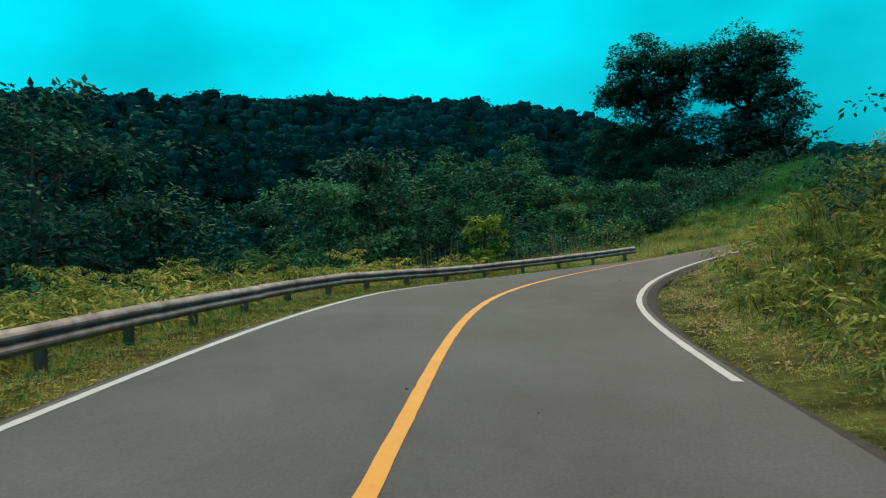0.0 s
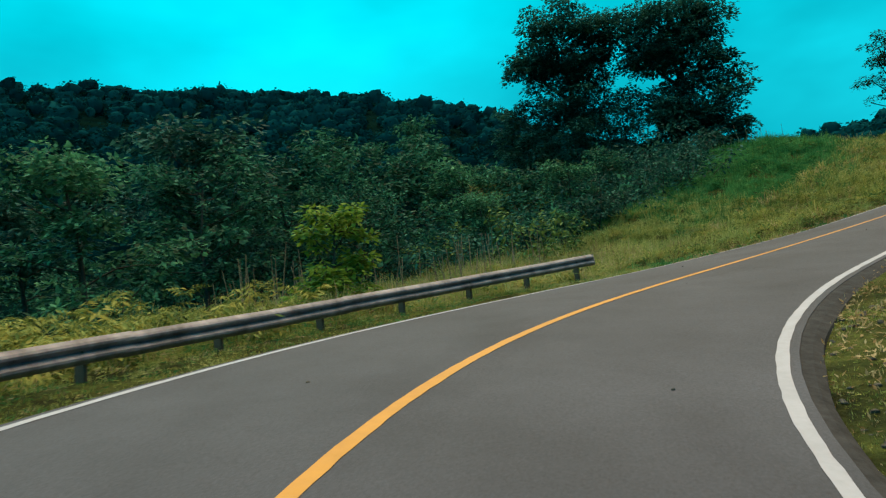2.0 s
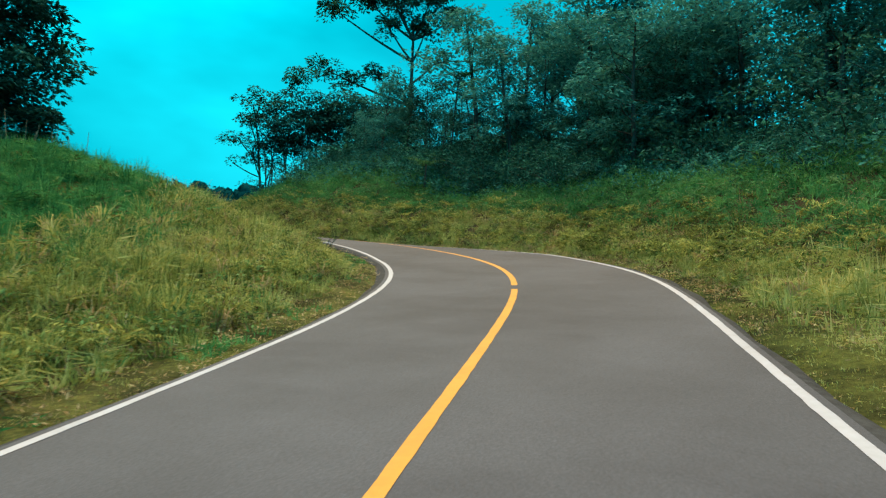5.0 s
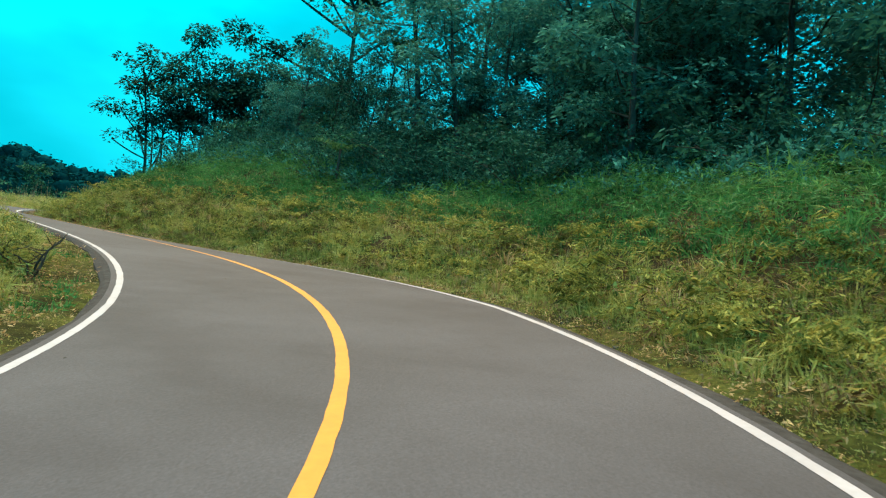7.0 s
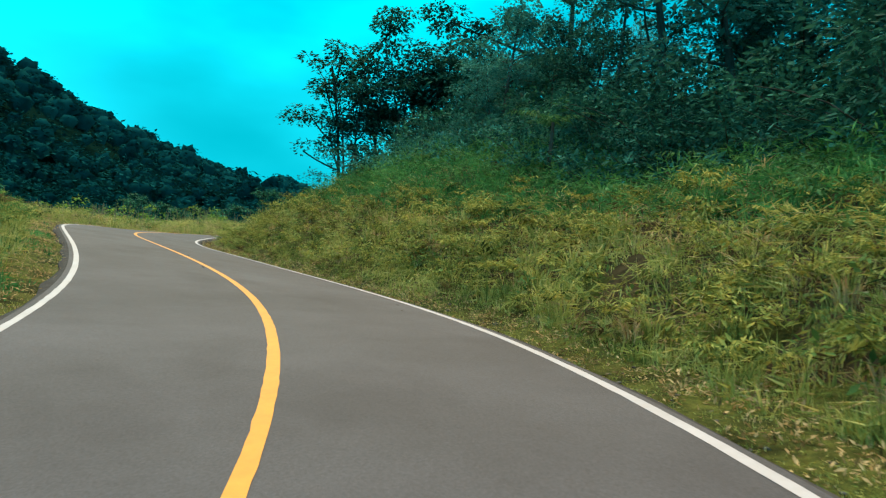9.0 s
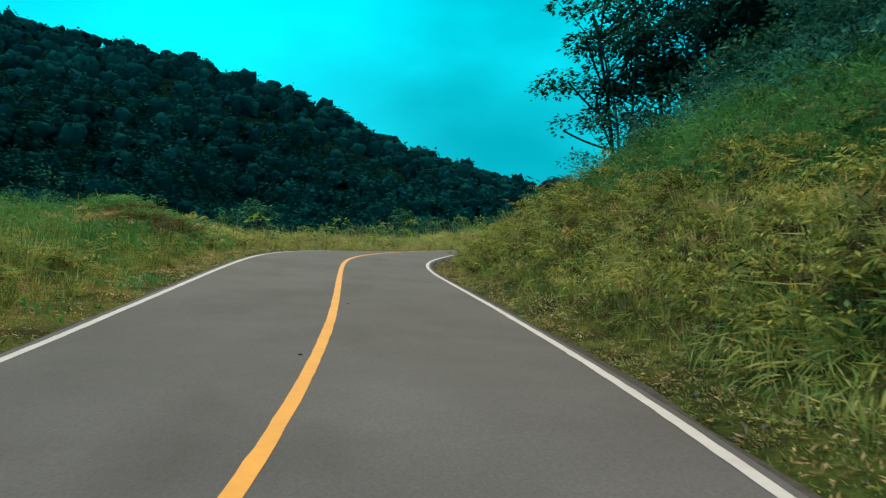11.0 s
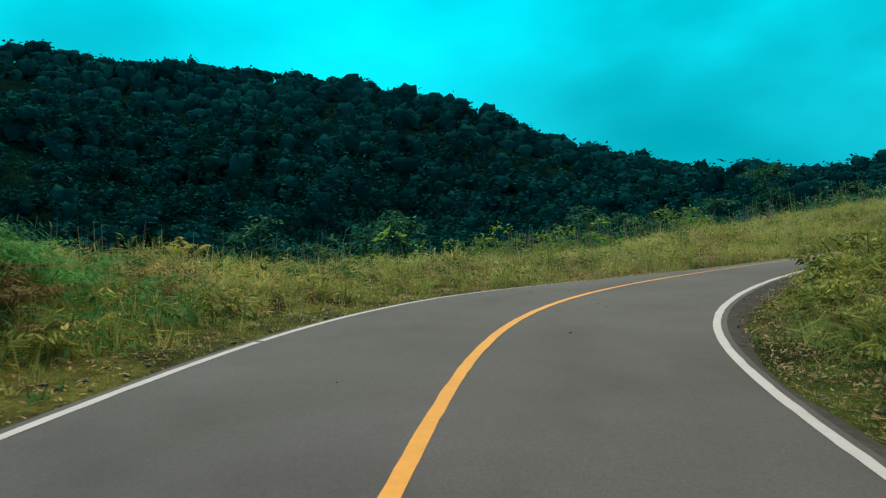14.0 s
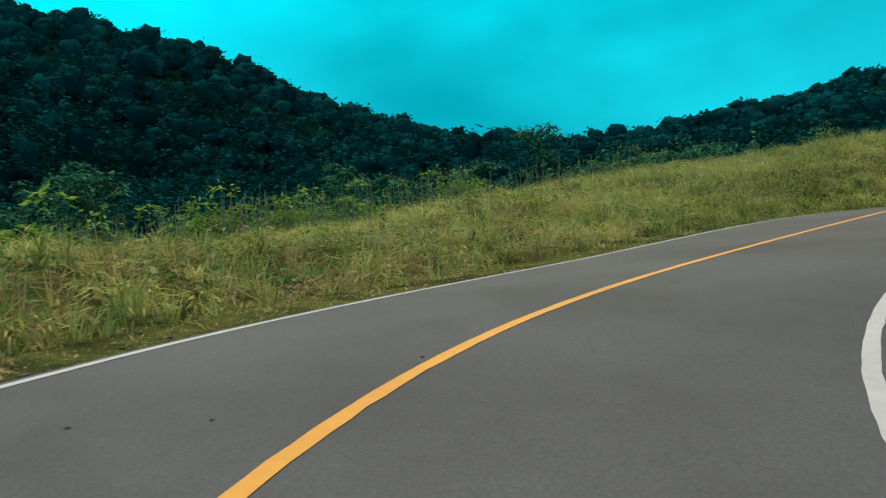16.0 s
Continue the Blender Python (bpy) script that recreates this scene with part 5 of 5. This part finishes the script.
def tufts(name, label, material, n, s_range, side, v_range, length, seed, per=34, hollow=0.35):
    """Tussocks of long grass that rise from one root, arch over and hang down on all sides."""
    rng = np.random.RandomState(seed)
    x, y, v, s = belt(n, s_range, side, v_range, rng)
    keep = hummock(x + 3.1, y - 1.7) + rng.normal(0, 0.12, len(x)) > hollow
    x, y = x[keep], y[keep]
    root = np.repeat(np.stack([x, y, ground_z(x, y) - 0.03], 1), per, 0)
    m = len(root)
    L = np.repeat(rng.uniform(*length, len(x)), per) * rng.uniform(0.6, 1.15, m)
    az = rng.uniform(0, 6.283, m)
    hd = np.stack([np.cos(az), np.sin(az), np.zeros(m)], 1)
    lean = rng.uniform(0.15, 0.8, m)
    sd = np.stack([-hd[:, 1], hd[:, 0], np.zeros(m)], 1) * rng.uniform(0.006, 0.014, m)[:, None]
    rows = []
    for q, w in ((0.0, 1.0), (0.4, 1.0), (0.75, 0.75), (1.0, 0.12)):
        p = root + hd * (0.10 + L * lean * q ** 1.6)[:, None] + np.array([0, 0, 1.0]) * (L * (q * 1.15 - (0.25 + 0.75 * lean) * q ** 2.3))[:, None]
        rows += [p - sd * w, p + sd * w]
    vv = np.stack(rows, 1)
    k = np.arange(m)[:, None] * 8
    f = np.concatenate([k + np.array([[j, j + 1, j + 3, j + 2]]) for j in (0, 2, 4)])
    ob = new(name, quick_mesh(name, vv.reshape(-1, 3), f, material))
    tagged(ob, label, "grass", kind="stuff")


FOOT = "thick growth of grass and fern at the foot of the bank"
ferns("fern_thicket", 330, (42, 88), 1, (1.5, 3.0), 211, 0.5, lift=0.55, label=FOOT, hollow=0.42)
tussocks("fern_clumps", FOOT, BROWN_LEAF, 110, (42, 86), 1, (1.3, 2.2), (0.25, 0.5), 70, 0.20, 0.12, 521)
tussocks("fern_clumps", FOOT, SHRUB_LEAF, 200, (42, 88), 1, (1.6, 3.4), (0.3, 0.65), 80, 0.13, 0.4, 522, 0.0)
TUFT = "arching tussocks of yellow-green grass on the bank"
tufts("grass_tussocks", TUFT, GRASS_LEAF, 420, (40, 92), 1, (1.6, 7.5), (0.6, 1.1), 601)
tufts("grass_tussocks", TUFT, FERN_LEAF, 240, (40, 92), 1, (1.8, 8.0), (0.6, 1.1), 602)
tufts("grass_tussocks", "arching tussocks of dry straw-coloured grass", DRY_LEAF, 130, (40, 92), 1, (1.6, 7.0), (0.6, 1.0), 603)
tufts("grass_tussocks", TUFT, GRASS_LEAF, 160, (58, 130), -1, (1.2, 3.6), (0.5, 0.9), 604)
tufts("grass_tussocks", "arching tussocks of dry straw-coloured grass", DRY_LEAF, 90, (58, 130), -1, (1.2, 4.2), (0.6, 1.0), 605)
tufts("grass_tussocks", TUFT, FERN_LEAF, 220, (6, 36), -1, (1.6, 6.5), (0.4, 0.85), 606)
tufts("grass_tussocks", "straw-green grass tussocks in the field", GRASS_LEAF, 420, (116, 160), 1, (1.4, 14.0), (0.6, 1.1), 607)
tufts("grass_tussocks", "lush green grass tussocks on the low mound", LUSH_LEAF, 130, (98, 115), 1, (2.5, 9.0), (0.5, 0.9), 608)


def heap(name, label, x, y, rx, ry, n, length, material, seed, cat):
    """Fronds lying thick over one small patch of ground."""
    rng = np.random.RandomState(seed)
    out = []
    for k in range(n):
        px, py = x + rx * rng.normal(0, 0.5), y + ry * rng.normal(0, 0.5)
        out += frond_set(np.array([px, py, float(ground_z(px, py)) + rng.uniform(0.1, 0.7)]), 6, length * rng.uniform(0.7, 1.2), rng, 7, 0.7, 0.15, 0.22)
    v, f = join(out)
    tagged(new(name, quick_mesh(name, v, f, material)), label, cat, kind="stuff")


heap("withered_ferns", "heap of withered brown ferns at the foot of the hump", 32.1, 95.5, 1.7, 1.3, 110, 0.6, BROWN_LEAF, 208, "fern")
heap("withered_ferns", "dry straw-coloured fern litter beside the hump", 30.9, 93.9, 1.6, 1.2, 30, 0.5, DRY_LEAF, 209, "fern")
heap("hump_grass", "lush ferns and grass draped over the hump", 31.2, 97.1, 1.8, 1.8, 90, 0.7, LUSH_LEAF, 210, "fern")


# ---- single things ----
def tuft_thing(name, label, x, y, n, h, w, seed, material, cat="grass"):
    """A clump of long arching blades, one plant."""
    rng = np.random.RandomState(seed)
    out = []
    for k in range(n):
        az = rng.uniform(0, 6.283)
        L = h * rng.uniform(0.6, 1.15)
        lean = rng.uniform(0.15, 0.75)
        q = np.linspace(0, 1, 7)
        hd = np.array([math.cos(az), math.sin(az), 0])
        p = hd * (rng.uniform(0, 0.35) + L * lean * q ** 1.7)[:, None] + np.array([0, 0, 1.0]) * (L * (q - 0.42 * lean * q ** 2.4))[:, None]
        sd = np.array([-hd[1], hd[0], 0]) * w * 0.5
        ww = np.array([0.6, 1, 1, 0.9, 0.7, 0.45, 0.08])[:, None]
        out.append(sheet(np.stack([p - sd * ww, p + sd * ww], 1)))
    v, f = join(out)
    ob = new(name, quick_mesh(name, v, f, material))
    tagged(ob, label, cat, "cane grass clumps")
    ob.matrix_basis = Matrix.Translation((x, y, float(ground_z(x, y)) - 0.08))
    return ob


rng = np.random.RandomState(77)
for k in range(14):
    tuft_thing("cane_grass", "tall arching cane grass clump on the roadside bank", *road_xy(12.5 + 1.0 * k + rng.uniform(-0.4, 0.4), -6.4 - rng.uniform(0, 2.2)), 110, rng.uniform(0.7, 1.05), 0.016, 400 + k, FERN_LEAF if k % 3 else GRASS_LEAF)
for k, (s_, u_) in enumerate(((104, 6.5), (107, 8.5), (110, 7.0), (113, 9.5), (116, 11.0), (119, 9.0), (101, 9.0), (122, 12.0), (106, 12.0), (111, 12.5))):
    tuft_thing("cane_grass", "tall lush grass clump on the low mound", *road_xy(s_, u_), 70, rng.uniform(0.8, 1.2), 0.024, 430 + k, LUSH_LEAF)
for k, (s_, u_) in enumerate(((118, -5.6), (121, -6.0), (115, -7.2), (124, -6.6), (112, -6.4), (109, -8.0))):
    tuft_thing("cane_grass", "tall grass clump overhanging the steep bank", *road_xy(s_, u_), 70, rng.uniform(0.9, 1.4), 0.022, 450 + k, GRASS_LEAF)

for k, (s_, u_) in enumerate(((110.2, 6.3), (111.4, 7.0), (112.3, 6.2), (109.2, 7.4))):
    tuft_thing("withered_fern", "withered brown fern clump lying in the grass", *road_xy(s_, u_), 50, rng.uniform(0.8, 1.1), 0.05, 470 + k, BROWN_LEAF, "fern")


def snag(x, y, seed):
    """A small dead branched shrub."""
    rng = np.random.RandomState(seed)
    top = tagged(new("dead_shrub"), "small bare dead shrub at the road edge", "shrub")
    for k in range(6):
        pts, rr = limb((0, 0, -0.1), (rng.normal(0, 0.7), rng.normal(0, 0.7), 1), rng.uniform(0.8, 1.5), 0.03, rng, 0, 6, 0.7)
        st = [tube(pts, np.maximum(rr, 0.006), 5)]
        for q in (2, 3, 4):
            p2, r2 = limb(pts[q], rng.normal(0, 1, 3) + np.array([0, 0, 0.4]), 0.45, 0.012, rng, 0, 4, 0.5)
            st.append(tube(p2, np.maximum(r2, 0.004), 4))
        mesh_part("stem", quick_mesh("stem", *join(st), BARK), top)
    top.matrix_basis = Matrix.Translation((x, y, float(ground_z(x, y))))


snag(*road_xy(75.0, 4.7), 9)
snag(*road_xy(121.0, -5.4), 11)
snag(*road_xy(122.6, -6.0), 12)


def palm(x, y, h, seed, label, name="palm", n=16, length=2.6, r=0.09):
    rng = np.random.RandomState(seed)
    pts, rr = limb((0, 0, -0.3), (0.04, 0, 1), h + 0.3, r, rng, 0, 8, 0.06)
    crown = frond_set(pts[-1], n, length, rng, 16, 0.75, 0.11, 0.16)
    top = plant(name, label, "palm", [tube(pts, np.linspace(r, r * 0.7, 8), 7)], crown, leaf_mat=MID_FERN)
    top.matrix_basis = Matrix.Translation((x, y, float(ground_z(x, y))))


palm(57.1, 79.6, 8.0, 71, "slim palm with feathery fronds among the trees", length=2.6)
palm(-11.6, 36.6, 2.7, 72, "tree fern with long arching green fronds", "tree_fern", 14, 3.0)
palm(*road_xy(93.0, -11.5), 2.2, 73, "tree fern with long arching green fronds", "tree_fern", 12, 2.2)

# leafy shrubs at the foot of the mound past the end of the guardrail
for x, y, sc in ((3.5, 48.9, 1.2), (5.2, 50.6, 0.9), (1.2, 50.5, 1.0), (-3.5, 49.0, 0.8)):
    put(BUSH[0] if sc > 0.85 else BUSH[1], x, y, rng, sc)

# dark shrubs on top of the bank inside the first bend
for x, y, sc in ((7.4, 20.6, 0.72), (8.3, 22.8, 0.8), (9.2, 20.0, 0.85)):
    put(BUSH[2], x, y, rng, sc)

# shrubs at the far edge of the field
for x, y, sc in ((31.2, 136.6, 2.1), (33.0, 138.5, 1.3), (40.8, 138.0, 1.5), (38.5, 139.5, 1.4), (43.0, 139.0, 1.2), (46.7, 141.9, 1.35), (57.6, 155.6, 1.5), (21.5, 107.1, 1.6), (19.0, 106.0, 1.4), (23.0, 109.5, 1.2)):
    place(BUSH[2] if x < 25 else FIELD_BUSH, x, y, rng, sc * (0.8 if x < 25 else 1.0))


def dead_stalks(name, n, s_range, u_range, h, seed):
    rng = np.random.RandomState(seed)
    p = on_road(rng.uniform(*s_range, n), rng.uniform(*u_range, n))
    out = []
    for q in p:
        z = float(ground_z(q[0], q[1]))
        pts, rr = limb((q[0], q[1], z - 0.05), (rng.normal(0, 0.07), rng.normal(0, 0.07), 1), rng.uniform(*h), 0.028, rng, 0, 4, 0.08)
        out.append(tube(pts, np.maximum(rr, 0.012), 4))
    v, f = join(out)
    tagged(new(name, quick_mesh(name, v, f, DEAD_WOOD)), "pale dry dead stalks standing above the grass", "dead stalks", kind="stuff")


dead_stalks("dead_stalks", 380, (120, 156), (19, 32), (1.4, 2.8), 81)
dead_stalks("dead_stalks", 60, (33, 43), (9.5, 13.5), (1.2, 2.3), 82)
dead_stalks("dead_stalks", 26, (84, 98), (12, 17), (0.9, 1.9), 83)


def stones(name, n, s_range, u_range, size, seed, label):
    """Loose gravel, each stone an uneven lump."""
    rng = np.random.RandomState(seed)
    bm = bmesh.new()
    bmesh.ops.create_icosphere(bm, subdivisions=1, radius=1.0)
    bv = np.array([q.co[:] for q in bm.verts])
    bf = np.array([[q.index for q in fc.verts] for fc in bm.faces])
    bm.free()
    us = rng.uniform(*u_range, n)
    p = on_road(rng.uniform(*s_range, n), us, crown(us))
    out = []
    for q, uu in zip(p, us):
        sc = size * rng.uniform(0.4, 1.5)
        v = bv * rng.uniform(0.6, 1.3, (len(bv), 1)) * np.array([1, rng.uniform(0.6, 1), rng.uniform(0.35, 0.7)]) * sc
        out.append((v + np.array([q[0], q[1], (q[2] if abs(uu) < 3.4 else float(ground_z(q[0], q[1]))) + sc * 0.2]), bf))
    v, f = join(out)
    tagged(new(name, quick_mesh(name, v, f, STONE)), label, "gravel", kind="stuff")


stones("gravel", 420, (20, 33), (-5.6, -3.6), 0.032, 91, "loose grey gravel on the inside of the bend")
stones("gravel", 260, (62, 128), (-4.3, -3.6), 0.035, 92, "loose grey gravel along the asphalt edge")
stones("gravel", 200, (100, 124), (3.6, 4.6), 0.04, 93, "loose stones and litter at the road edge")
stones("gravel", 26, (10, 130), (-3.0, 3.0), 0.022, 94, "a few small dark stones lying on the asphalt")
stones("gravel", 320, (114, 126), (-4.9, -3.6), 0.03, 95, "loose grey gravel on the inside of the bend")
